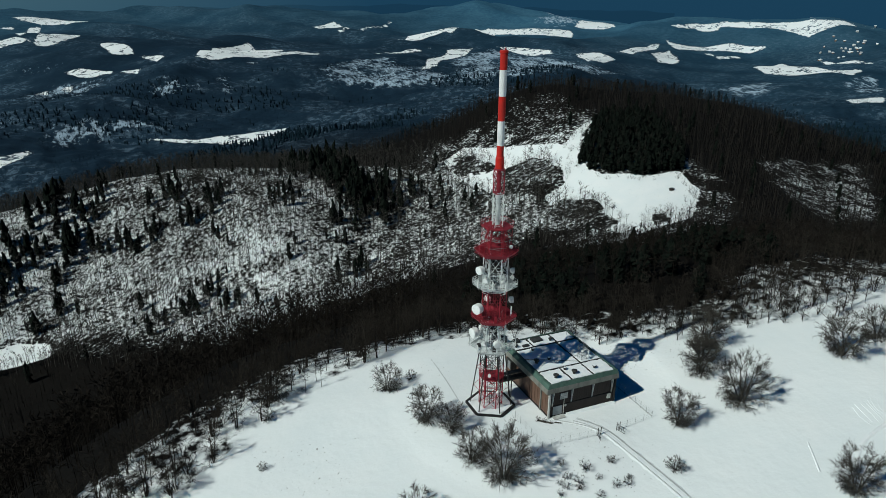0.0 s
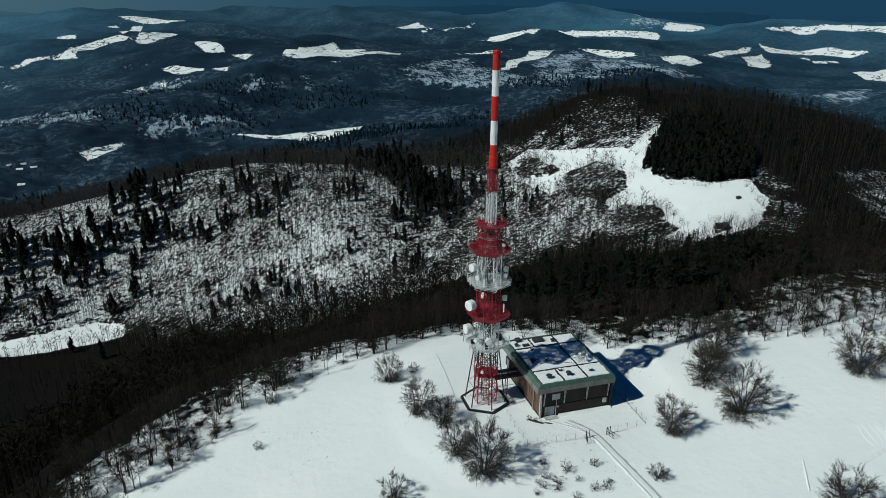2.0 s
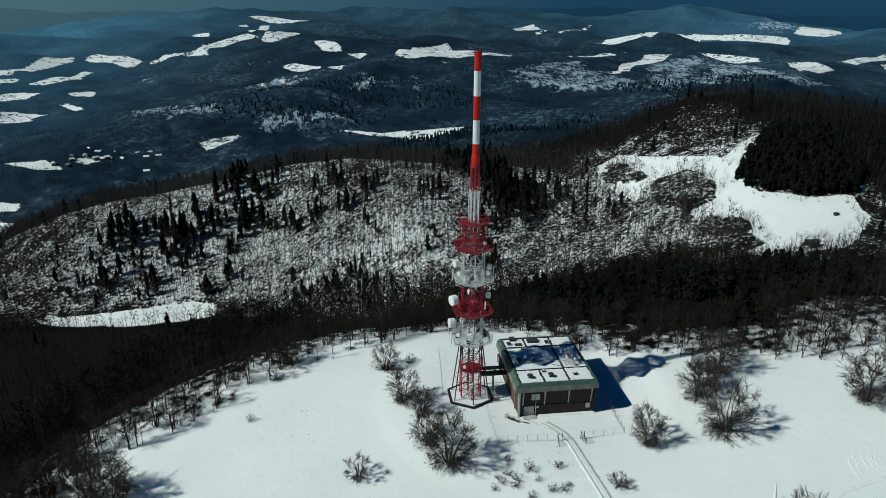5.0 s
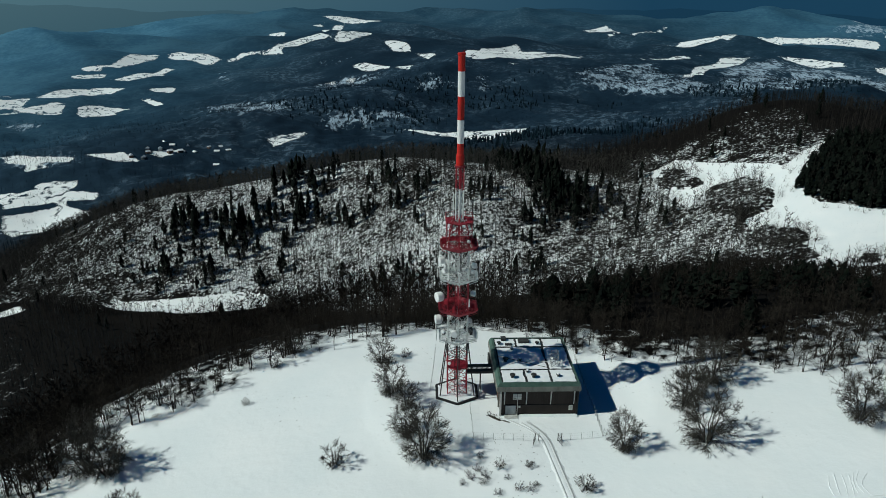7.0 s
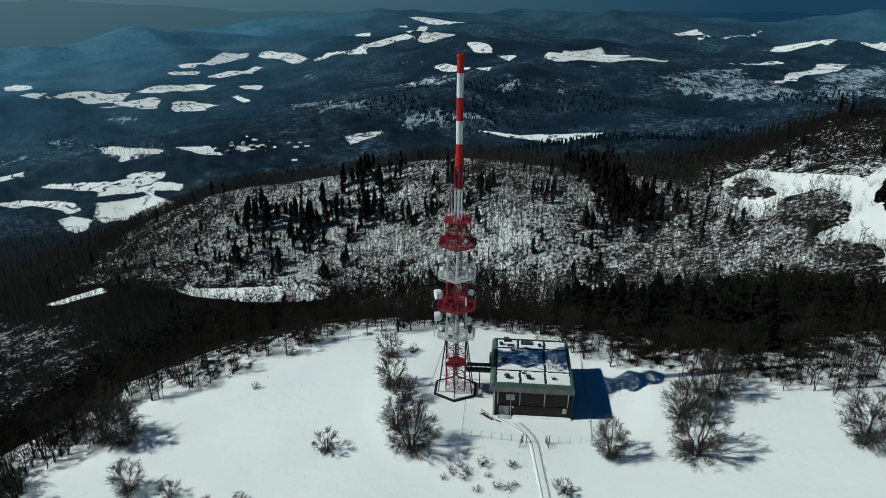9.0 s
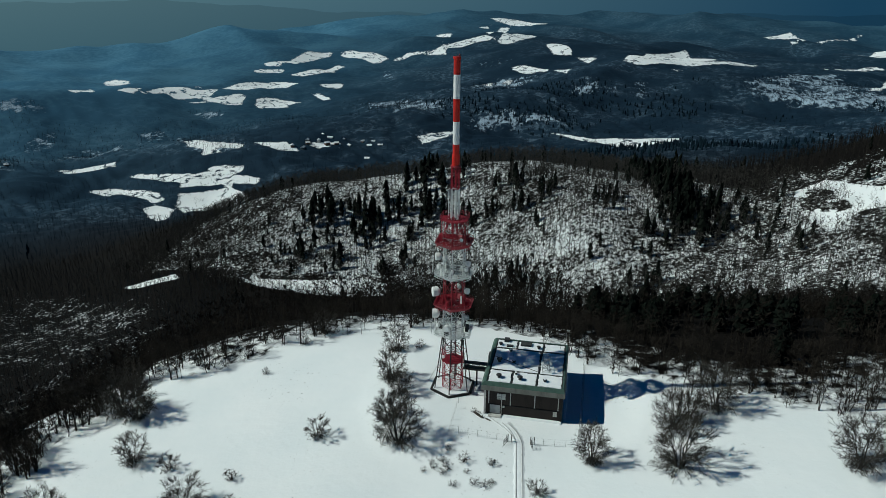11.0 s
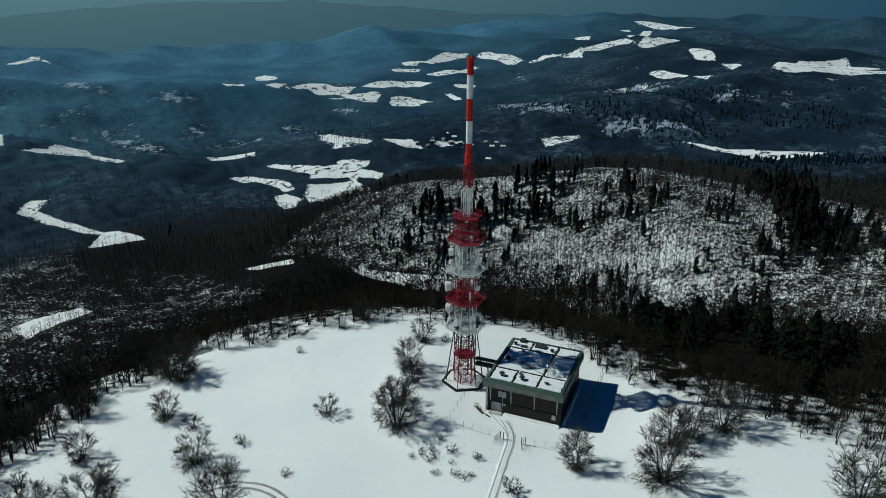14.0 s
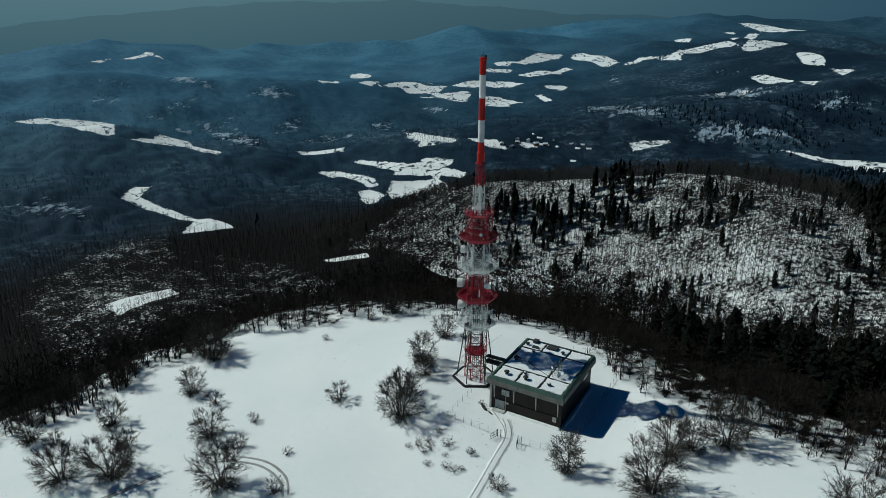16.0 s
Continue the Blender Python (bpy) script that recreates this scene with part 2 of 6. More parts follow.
UPLANDS = [(-927, 2157, -297), (-1070, 2936, -222), (-1641, 2341, -284), (-514, 4002, -162), (-21, 2888, -158), (387, 2618, -150), (825, 1969, -156), (1071, 1785, -184),
           (1676, 1744, -238), (3310, 2876, -185), (0, -600, -120), (1500, -600, -150), (-1500, -400, -250), (-3500, 300, -300), (3500, 500, -200), (-3300, 3300, -420), (-3900, 2000, -420), (-2600, 4000, -370), (-2550, 1534, -176), (-2200, 2317, -192), (-1988, 3015, -200),
           (3500, 4600, -90), (0, 4700, -90), (-1500, 4500, -130), (1800, 4500, -80), (2000, 800, -220), (-1500, 200, -260), (1000, 3000, -190),
           (600, 3500, -190), (3015, 2397, -85), (2786, 2654, -125), (2620, 2100, -205), (2200, 3200, -190), (-3600, 1000, -330)]
SPOTS = np.array(KNOLL + SLOPES + EAST_HILL + NORTH_HILL + VALLEYS + UPLANDS, float)


def spread(d):
    return np.sqrt(d * d + 144.0)


_n = len(SPOTS)
_a = np.ones((_n + 1, _n + 1))
_a[:_n, :_n] = spread(np.hypot(SPOTS[:, None, 0] - SPOTS[None, :, 0], SPOTS[:, None, 1] - SPOTS[None, :, 1]))
_a[:_n, :_n] -= np.diag(0.6 + 0.03 * np.hypot(SPOTS[:, 0] - 66, SPOTS[:, 1]))
_a[_n, _n] = 0
WEIGHTS = np.linalg.solve(_a, np.append(SPOTS[:, 2], 0))


def swell(x, y):
    """Smaller ridges and gullies, which grow with the distance from the knoll."""
    far = np.clip((np.hypot(x - 66, y - 60) - 250) / 1500, 0, 1)
    w = np.sin(x / 143 + 1.7 * np.sin(y / 261)) * np.sin(y / 117 + 1.3 * np.sin(x / 207 + 1)) * 9
    w += (0.6 - np.abs(np.sin(x / 430 + 1.1 * np.sin(y / 520) + 0.6))) * 58 * far + np.sin(x / 57 + y / 83 + np.sin(y / 61)) * 5 + np.sin(x / 190 - y / 240 + 2 * np.sin(y / 330)) * 13 * far
    w += np.sin(x / 71 - y / 49 + 2 * np.sin(x / 133)) * 3
    w += (0.6 - np.abs(np.sin(y / 390 + x / 900 + 1.2 * np.sin(x / 610)))) * 50 * np.clip((np.hypot(x, y) - 1900) / 1500, 0, 1)
    return w * far


def height(x, y):
    x, y = np.asarray(x, float), np.asarray(y, float)
    out = np.empty(x.size)
    fx, fy = x.ravel(), y.ravel()
    for i in range(0, x.size, 20000):
        d = np.hypot(fx[i:i + 20000, None] - SPOTS[:, 0], fy[i:i + 20000, None] - SPOTS[:, 1])
        out[i:i + 20000] = spread(d) @ WEIGHTS[:_n] + WEIGHTS[_n]
    # the level pad under the tower and the building
    z = out + swell(fx, fy)
    pad = np.clip((34 - np.hypot(fx - 76, fy - 121)) / 14, 0, 1)
    return (z * (1 - pad)).reshape(x.shape)


# open snow: the meadow on the knoll, clearings and fields, as outlines on the plan
OPEN = []


def field(*corners):
    OPEN.append(np.array(corners, float))


field((-52, 40), (-37, 57), (-25, 68), (-25, 80), (-28, 95), (-25, 110), (-15, 121), (-2, 126), (6, 132), (14, 139), (24, 146), (39, 152), (62, 159), (84, 150), (98, 137), (121, 126), (141, 120), (162, 114), (195, 121), (235, 112), (300, 60), (320, -150), (200, -260), (0, -260), (-90, -150))
field((429, 590), (385, 557), (357, 521), (360, 491), (390, 462), (419, 458), (404, 416), (343, 359), (290, 350), (304, 403), (323, 411), (332, 449), (307, 472), (309, 498), (332, 500), (338, 525), (306, 555), (285, 552), (274, 609), (281, 647), (307, 655), (341, 598), (363, 552), (397, 577))
field((-257, 626), (-225, 601), (-169, 578), (-89, 575), (-92, 602), (-134, 605), (-189, 609))
field((-268, 620), (-215, 604), (-112, 610), (-90, 595), (-163, 583), (-214, 591))
field((-405, 613), (-348, 630), (-329, 610), (-379, 603))
field((-849, 1111), (-801, 1147), (-719, 1118), (-662, 1088), (-638, 1063), (-654, 1048), (-729, 1093), (-819, 1112))
field((-600, 957), (-655, 1022), (-645, 1044), (-601, 1029), (-546, 925), (-551, 907))
field((-727, 1159), (-630, 1151), (-588, 1170), (-543, 1171), (-498, 1159), (-521, 1145), (-545, 1152), (-538, 1119), (-509, 1113), (-517, 1052), (-550, 1027), (-589, 1039), (-632, 1092), (-598, 1102), (-566, 1112), (-550, 1129), (-601, 1147), (-642, 1128))
field((-804, 1191), (-780, 1201), (-688, 1175), (-615, 1170), (-654, 1146), (-724, 1165))
field((-619, 1177), (-624, 1206), (-561, 1214), (-584, 1185))
field((-961, 1644), (-736, 1363), (-685, 1330), (-600, 1320), (-605, 1291), (-661, 1290), (-628, 1271), (-676, 1256), (-678, 1282), (-732, 1308))
field((-585, 1317), (-521, 1312), (-478, 1306), (-475, 1286), (-521, 1286))
field((-956, 1181), (-875, 1253), (-848, 1229), (-927, 1185))
field((-1582, 908), (-1595, 970), (-1672, 1089), (-1623, 1167), (-1558, 1175), (-1246, 941), (-1251, 924), (-1323, 908), (-1501, 954))
field((-1228, 941), (-1203, 1000), (-1398, 1252), (-1151, 1062), (-1055, 1071), (-1055, 1039), (-1136, 1034), (-1186, 971))
field((-928, 712), (-1000, 788), (-983, 819), (-913, 738), (-839, 726), (-678, 712), (-646, 698), (-685, 631), (-729, 696), (-870, 706))
field((-507, 384), (-511, 418), (-503, 463), (-475, 454), (-455, 365))
field((-1419, 1820), (-1473, 2007), (-1370, 1883))
field((-1683, 2339), (-1646, 2374), (-1500, 2250), (-1446, 2055))
field((-2427, 1692), (-2433, 1782), (-2420, 1810), (-2384, 1720))
field((-2392, 1814), (-2376, 1923), (-2301, 1943), (-2315, 1900), (-2360, 1815))
field((-2300, 1887), (-2273, 1906), (-2191, 1880))
field((-1206, 2682), (-1111, 2726), (-1130, 2985), (-1043, 3085), (-1018, 2976), (-1081, 2823), (-1083, 2711), (-1159, 2625))
field((-1016, 3043), (-966, 3123), (-803, 2993), (-751, 2961), (-785, 2843), (-862, 2943), (-940, 2960))
field((-959, 2618), (-943, 2826), (-897, 2826), (-916, 2620))
field((-1092, 2378), (-1013, 2429), (-925, 2415), (-946, 2318), (-1048, 2369))
field((-981, 2154), (-935, 2197), (-828, 2186), (-885, 2118), (-957, 2076))
field((-844, 2281), (-813, 2276), (-724, 2183), (-759, 2177))
field((-849, 2351), (-766, 2426), (-747, 2310), (-812, 2329))
field((-740, 2938), (-697, 3060), (-517, 3019), (-508, 2969), (-662, 3016), (-709, 2910))
field((-582, 3042), (-520, 3170), (-404, 3326), (-328, 3238), (-418, 3162), (-520, 3039))
field((-334, 3189), (-291, 3628), (-164, 3427), (-227, 3249), (-292, 3147))
field((-532, 4165), (-420, 4262), (-147, 4075), (-229, 3922), (-434, 4110))
field((-575, 3989), (-460, 4059), (-474, 3932))
field((-714, 3674), (-594, 3578), (-587, 3255))
field((-600, 3133), (-553, 3213), (-563, 3135))
field((-408, 3358), (-422, 4004), (-359, 4005), (-363, 3315))
field((-266, 1443), (-245, 1461), (-181, 1484), (-206, 1448), (-246, 1407))
field((6, 1557), (107, 1511), (155, 1513), (282, 1471), (260, 1389), (186, 1289), (142, 1465), (58, 1514))
field((-595, 1332), (-520, 1335), (-471, 1298), (-540, 1299))
field((-484, 1334), (-437, 1368), (-407, 1364), (-446, 1324))
field((3353, 3423), (3474, 3367), (3572, 3285), (3790, 3243), (3851, 3019), (3931, 2858), (3752, 3005), (3164, 2656), (2913, 2461), (3110, 2709), (3575, 3199), (3390, 3319))
field((2450, 2899), (2750, 2837), (2722, 2766), (2599, 2865), (2451, 2858))
field((2565, 2846), (2660, 2835), (2638, 2717), (2570, 2790))
field((1269, 2967), (1841, 3668), (2152, 3297), (2103, 3164), (1989, 3309), (1858, 3563), (1285, 2881))
field((2227, 3386), (2585, 3722), (2433, 3265), (2344, 3265), (2243, 3328))
field((1370, 2674), (1468, 2566), (1514, 2386), (1411, 2421), (1393, 2569))
field((1568, 2351), (1660, 2355), (1672, 2242), (1507, 2082), (1490, 2161))
field((1819, 2443), (2304, 2754), (2154, 2589), (1869, 2398))
field((2002, 2457), (2208, 2578), (2028, 2294), (1870, 2223))
field((2351, 2792), (2337, 2672), (2563, 2553), (2642, 2276), (2545, 2430), (2402, 2557), (2221, 2574))
field((2190, 2084), (2466, 2201), (2335, 1929), (2320, 1712), (2145, 1618), (2075, 1798), (2124, 1965))
field((1809, 1376), (1942, 1354), (1864, 1296), (1751, 1305))
field((2360, 2473), (2529, 2413), (2494, 2409), (2317, 2394))
field((2572, 2131), (2432, 1801), (2417, 1724), (2385, 1876))
field((4616, 4278), (4684, 3979), (4519, 3832), (4579, 4185))
field((-92, 2788), (-33, 2825), (24, 2632), (14, 2602), (-45, 2597))
field((23, 2606), (113, 2494), (73, 2369), (56, 2487))
field((181, 2272), (298, 2826), (453, 3025), (509, 2573), (418, 2445), (667, 2682), (601, 2501), (322, 2293), (219, 2257))
field((288, 2237), (366, 2255), (351, 2220))
field((-185, 2497), (-145, 2501), (-49, 2444), (-47, 2293), (-176, 2461))
field((-32, 2308), (31, 2342), (20, 2207))
field((-262, 2331), (-226, 2348), (-192, 2084))
field((-195, 2332), (-157, 2325), (-149, 2158))
field((875, 3731), (1016, 3812), (1046, 3706), (913, 3431))
field((888, 3343), (1099, 3583), (1342, 3846), (1346, 3795), (1115, 3540), (907, 3315))
field((988, 2769), (1404, 3583), (1277, 2924), (1200, 2928))
field((559, 3710), (643, 3715), (605, 3660))
field((771, 1946), (1001, 2471), (1172, 2627), (1300, 2687), (1217, 2565), (1052, 2458), (807, 1947))
field((787, 2576), (1002, 2677), (1113, 2658), (1029, 2627))
field((-237, 1463), (-190, 1491), (-197, 1464), (-234, 1425))
field((-128, 606), (-99, 603), (-91, 583), (-125, 581))
field((-1432, 1836), (-1479, 2018), (-1380, 1882), (-1397, 1823))
field((-1676, 2331), (-1654, 2373), (-1530, 2284), (-1405, 2055), (-1455, 2048))
field((-1338, 1928), (-1310, 2051), (-1284, 1937))
field((-1280, 1930), (-1278, 2116), (-1187, 2187), (-1241, 2037))
field((-1227, 2036), (-1205, 2122), (-1130, 2199), (-1115, 2098), (-1194, 2022))
field((-1154, 2018), (-1111, 2091), (-1021, 2179), (-995, 2076), (-1033, 2056), (-1083, 2060))
field((-944, 2067), (-952, 2175), (-892, 2202), (-852, 2116))
field((-1197, 2662), (-1120, 2699), (-1110, 2645))
field((-1170, 2512), (-1091, 2637), (-1054, 2557), (-1122, 2470))
field((-1133, 2193), (-1110, 2365), (-996, 2429), (-967, 2366), (-1039, 2206))
field((-981, 1191), (-867, 1258), (-855, 1230), (-922, 1203))
field((-834, 2356), (-766, 2431), (-754, 2320))
field((-1111, 2681), (-1089, 2858), (-1045, 3082), (-1020, 2978), (-1067, 2706))
field((-1010, 3026), (-999, 3082), (-894, 3073), (-766, 2984), (-766, 2858), (-894, 2953))
field((-946, 2648), (-893, 2831), (-889, 2786))
field((-1031, 2507), (-932, 2749), (-880, 2653), (-959, 2519))
field((1267, 2931), (1760, 3684), (1972, 3452), (2107, 3365), (2127, 3203), (2077, 3161), (1991, 3238), (1808, 3580))
field((2254, 3410), (2365, 3400), (2781, 3691), (2350, 3305))
field((1143, 2627), (1294, 2677), (1160, 2528), (1095, 2508))
field((1385, 2665), (1470, 2544), (1502, 2417), (1405, 2451))
field((1563, 2352), (1651, 2331), (1647, 2238), (1466, 2125))
field((1797, 2439), (2196, 2639), (2137, 2588), (1853, 2415))
field((2088, 2525), (2178, 2488), (2015, 2294), (1835, 2205))
field((2341, 2799), (2360, 2659), (2573, 2555), (2542, 2519), (2332, 2578))
field((2461, 2905), (2624, 2911), (2745, 2798), (2698, 2765), (2581, 2830), (2468, 2859))
field((2250, 2503), (2412, 2526), (2371, 2479))
field((2671, 2818), (2738, 2796), (2799, 2748), (2827, 2669), (2862, 2601), (2920, 2500), (2957, 2406), (3008, 2358), (3060, 2310), (3118, 2244), (3068, 2285), (2939, 2299), (2847, 2307), (2783, 2320), (2737, 2321), (2776, 2418), (2782, 2487), (2758, 2598), (2723, 2702), (2680, 2769))
field((-806, 1194), (-731, 1193), (-639, 1172), (-580, 1202), (-554, 1213), (-545, 1182), (-609, 1163), (-685, 1162), (-777, 1182))
field((-664, 1149), (-607, 1160), (-538, 1168), (-491, 1159), (-496, 1137), (-546, 1137), (-599, 1125), (-633, 1111))
field((-626, 1087), (-580, 1111), (-536, 1118), (-483, 1095), (-479, 1054), (-490, 992), (-541, 978), (-607, 1046))
GROVE = np.array([(423, 584), (378, 548), (356, 516), (360, 491), (390, 462), (421, 459), (453, 494), (474, 544), (470, 592)], float)
# thickets that stand in the clearing
SCRUB = [np.array(c, float) for c in (
    [(279, 626), (289, 642), (299, 640), (306, 624), (309, 599), (309, 583), (298, 582), (285, 595), (278, 610)],
    [(297, 563), (310, 570), (324, 565), (335, 564), (340, 543), (342, 520), (336, 510), (318, 502), (305, 501), (293, 513), (288, 544)],
    [(302, 477), (317, 482), (329, 474), (335, 458), (334, 441), (318, 434), (305, 442), (301, 458)],
    [(343, 398), (350, 393), (330, 362), (319, 366)],
)]
# stretches of thin woods where the snow shows through
THIN = [np.array(c, float) for c in (
    [(-1742, 1475), (-1708, 1528), (-1665, 1570), (-1641, 1578), (-1597, 1526), (-1665, 1487)],
    [(-1756, 1243), (-1755, 1280), (-1724, 1304), (-1706, 1257), (-1709, 1225)],
    [(-1552, 1266), (-1571, 1367), (-1560, 1466), (-1535, 1397), (-1537, 1343)],
    [(-1492, 1592), (-1477, 1629), (-1443, 1701), (-1396, 1685), (-1400, 1596)],
    [(-1354, 1292), (-1392, 1351), (-1347, 1385), (-1222, 1345), (-1031, 1158), (-1055, 1116)],
    [(-1245, 1417), (-1263, 1500), (-1258, 1558), (-1215, 1482), (-1222, 1439)],
    [(-1111, 1382), (-1133, 1483), (-1084, 1556), (-1044, 1517), (-960, 1272)],
    [(-1103, 1934), (-1048, 1980), (-985, 1968), (-1047, 1918)],
    [(-1794, 1314), (-1754, 1363), (-1747, 1345)],
    [(-1088, 1651), (-1054, 1713), (-1005, 1639), (-1034, 1591)],
    [(-965, 1658), (-712, 1344), (-593, 1310), (-594, 1277), (-652, 1258), (-702, 1288)],
    [(-1469, 1270), (-1441, 1367), (-1412, 1431), (-1404, 1375), (-1428, 1279)],
    [(-560, 1992), (-457, 2029), (-242, 1755), (-235, 1656), (-348, 1594)],
    [(-175, 1517), (-164, 1666), (-80, 1674), (12, 1655), (50, 1594), (-41, 1598), (-139, 1541)],
    [(-277, 2080), (-215, 2374), (-65, 2272), (-110, 2141), (-203, 2072)],
    [(-708, 2678), (-647, 2637), (-577, 2364)],
    [(23, 1919), (89, 2049), (166, 1958), (98, 1909)],
    [(202, 2019), (239, 2065), (230, 1919)],
    [(-345, 2630), (-208, 2579), (-225, 2555)],
    [(1120, 2507), (1345, 2636), (1407, 2424), (1477, 2263), (1357, 1857), (1536, 1898), (1291, 1797), (1024, 1638), (903, 1735), (774, 1702)],
    [(2099, 3598), (2486, 4047), (2623, 4088), (2287, 3428), (2133, 3409)],
    [(754, 1559), (872, 1718), (757, 1520)],
    [(1716, 1738), (1777, 1749), (1914, 1765), (1902, 1708), (1813, 1635), (1738, 1616), (1695, 1663)],
    [(476, 1995), (599, 2203), (857, 2526), (774, 1977), (830, 1858), (761, 1702), (641, 1800), (541, 1884)],
    [(2072, 1578), (2177, 1583), (2208, 1552), (1990, 1391), (1929, 1426)],
    [(-1024, 563), (-993, 600), (-958, 625), (-881, 622), (-853, 593), (-926, 575), (-978, 554)],
)]


# ---- ground ----
def ragged(x, y):
    return np.sin(x / 9.1 + 2 * np.sin(y / 23)) * np.sin(y / 7.3 + np.sin(x / 17))


def inside(corners, x, y):
    """Signed distance to an outline, positive inside."""
    d2 = np.full(x.shape, 1e12)
    odd = np.zeros(x.shape, bool)
    for (ax, ay), (bx, by) in zip(corners, np.roll(corners, -1, 0)):
        ex, ey = bx - ax, by - ay
        t = np.clip(((x - ax) * ex + (y - ay) * ey) / max(ex * ex + ey * ey, 1e-6), 0, 1)
        d2 = np.minimum(d2, (x - ax - t * ex) ** 2 + (y - ay - t * ey) ** 2)
        with np.errstate(divide="ignore", invalid="ignore"):
            odd ^= ((ay > y) != (by > y)) & (x < ex * (y - ay) / (by - ay) + ax)
    return np.where(odd, 1, -1) * np.sqrt(d2)


def openness(x, y):
    """Distance into the open snow: negative in the woods."""
    out = np.full(x.shape, -300.0)
    for c in OPEN:
        lo, hi = c.min(0) - 320, c.max(0) + 320
        m = (x > lo[0]) & (x < hi[0]) & (y > lo[1]) & (y < hi[1])
        if m.any():
            out[m] = np.maximum(out[m], inside(c, x[m], y[m]))
    for c in SCRUB:
        lo, hi = c.min(0) - 60, c.max(0) + 60
        m = (x > lo[0]) & (x < hi[0]) & (y > lo[1]) & (y < hi[1])
        if m.any():
            glades = 7 * ragged(2.1 * x[m], 2.1 * y[m]) - 4.5
            out[m] = np.minimum(out[m], np.maximum(-inside(c, x[m], y[m]), glades))
    return out


def mesh_of(name, verts, faces, material, smooth=False):
    """A mesh from arrays of corners and of triangles or quads."""
    verts, faces = np.asarray(verts, np.float32), np.asarray(faces, np.int32)
    me = bpy.data.meshes.new(name)
    k = faces.shape[1]
    me.vertices.add(len(verts))
    me.vertices.foreach_set("co", verts.ravel())
    me.loops.add(faces.size)
    me.loops.foreach_set("vertex_index", faces.ravel())
    me.polygons.add(len(faces))
    me.polygons.foreach_set("loop_start", np.arange(0, faces.size, k, dtype=np.int32))
    me.polygons.foreach_set("use_smooth", np.full(len(faces), smooth))
    me.materials.append(material)
    me.update(calc_edges=True)
    return me


EAST_SLOPE = np.array([(560, 530), (770, 530), (560, 352), (445, 325), (470, 400)], float)
UPPER_SLOPE = np.array([(300, 640), (320, 690), (395, 722), (450, 690), (430, 600), (370, 600)], float)
WEST_VALLEY = np.array([(-760, 600), (-466, 640), (-290, 550), (-190, 450), (-230, 310), (-330, 240), (-520, 260), (-700, 380)], float)
SUNNY = np.array([(-440, 640), (-300, 600), (-90, 560), (20, 470), (140, 445), (240, 430), (330, 420), (350, 560), (300, 650), (170, 760), (40, 860), (-110, 880), (-380, 880)], float)


def rim_depth(x, y):
    """How deep the snow reaches into the woods from the edge of the meadow."""
    return np.where(x > 45, 18.0 + 16.0 * np.clip((x - 135) / 25, 0, 1), np.where(y > 105, 23.0, 15.0))


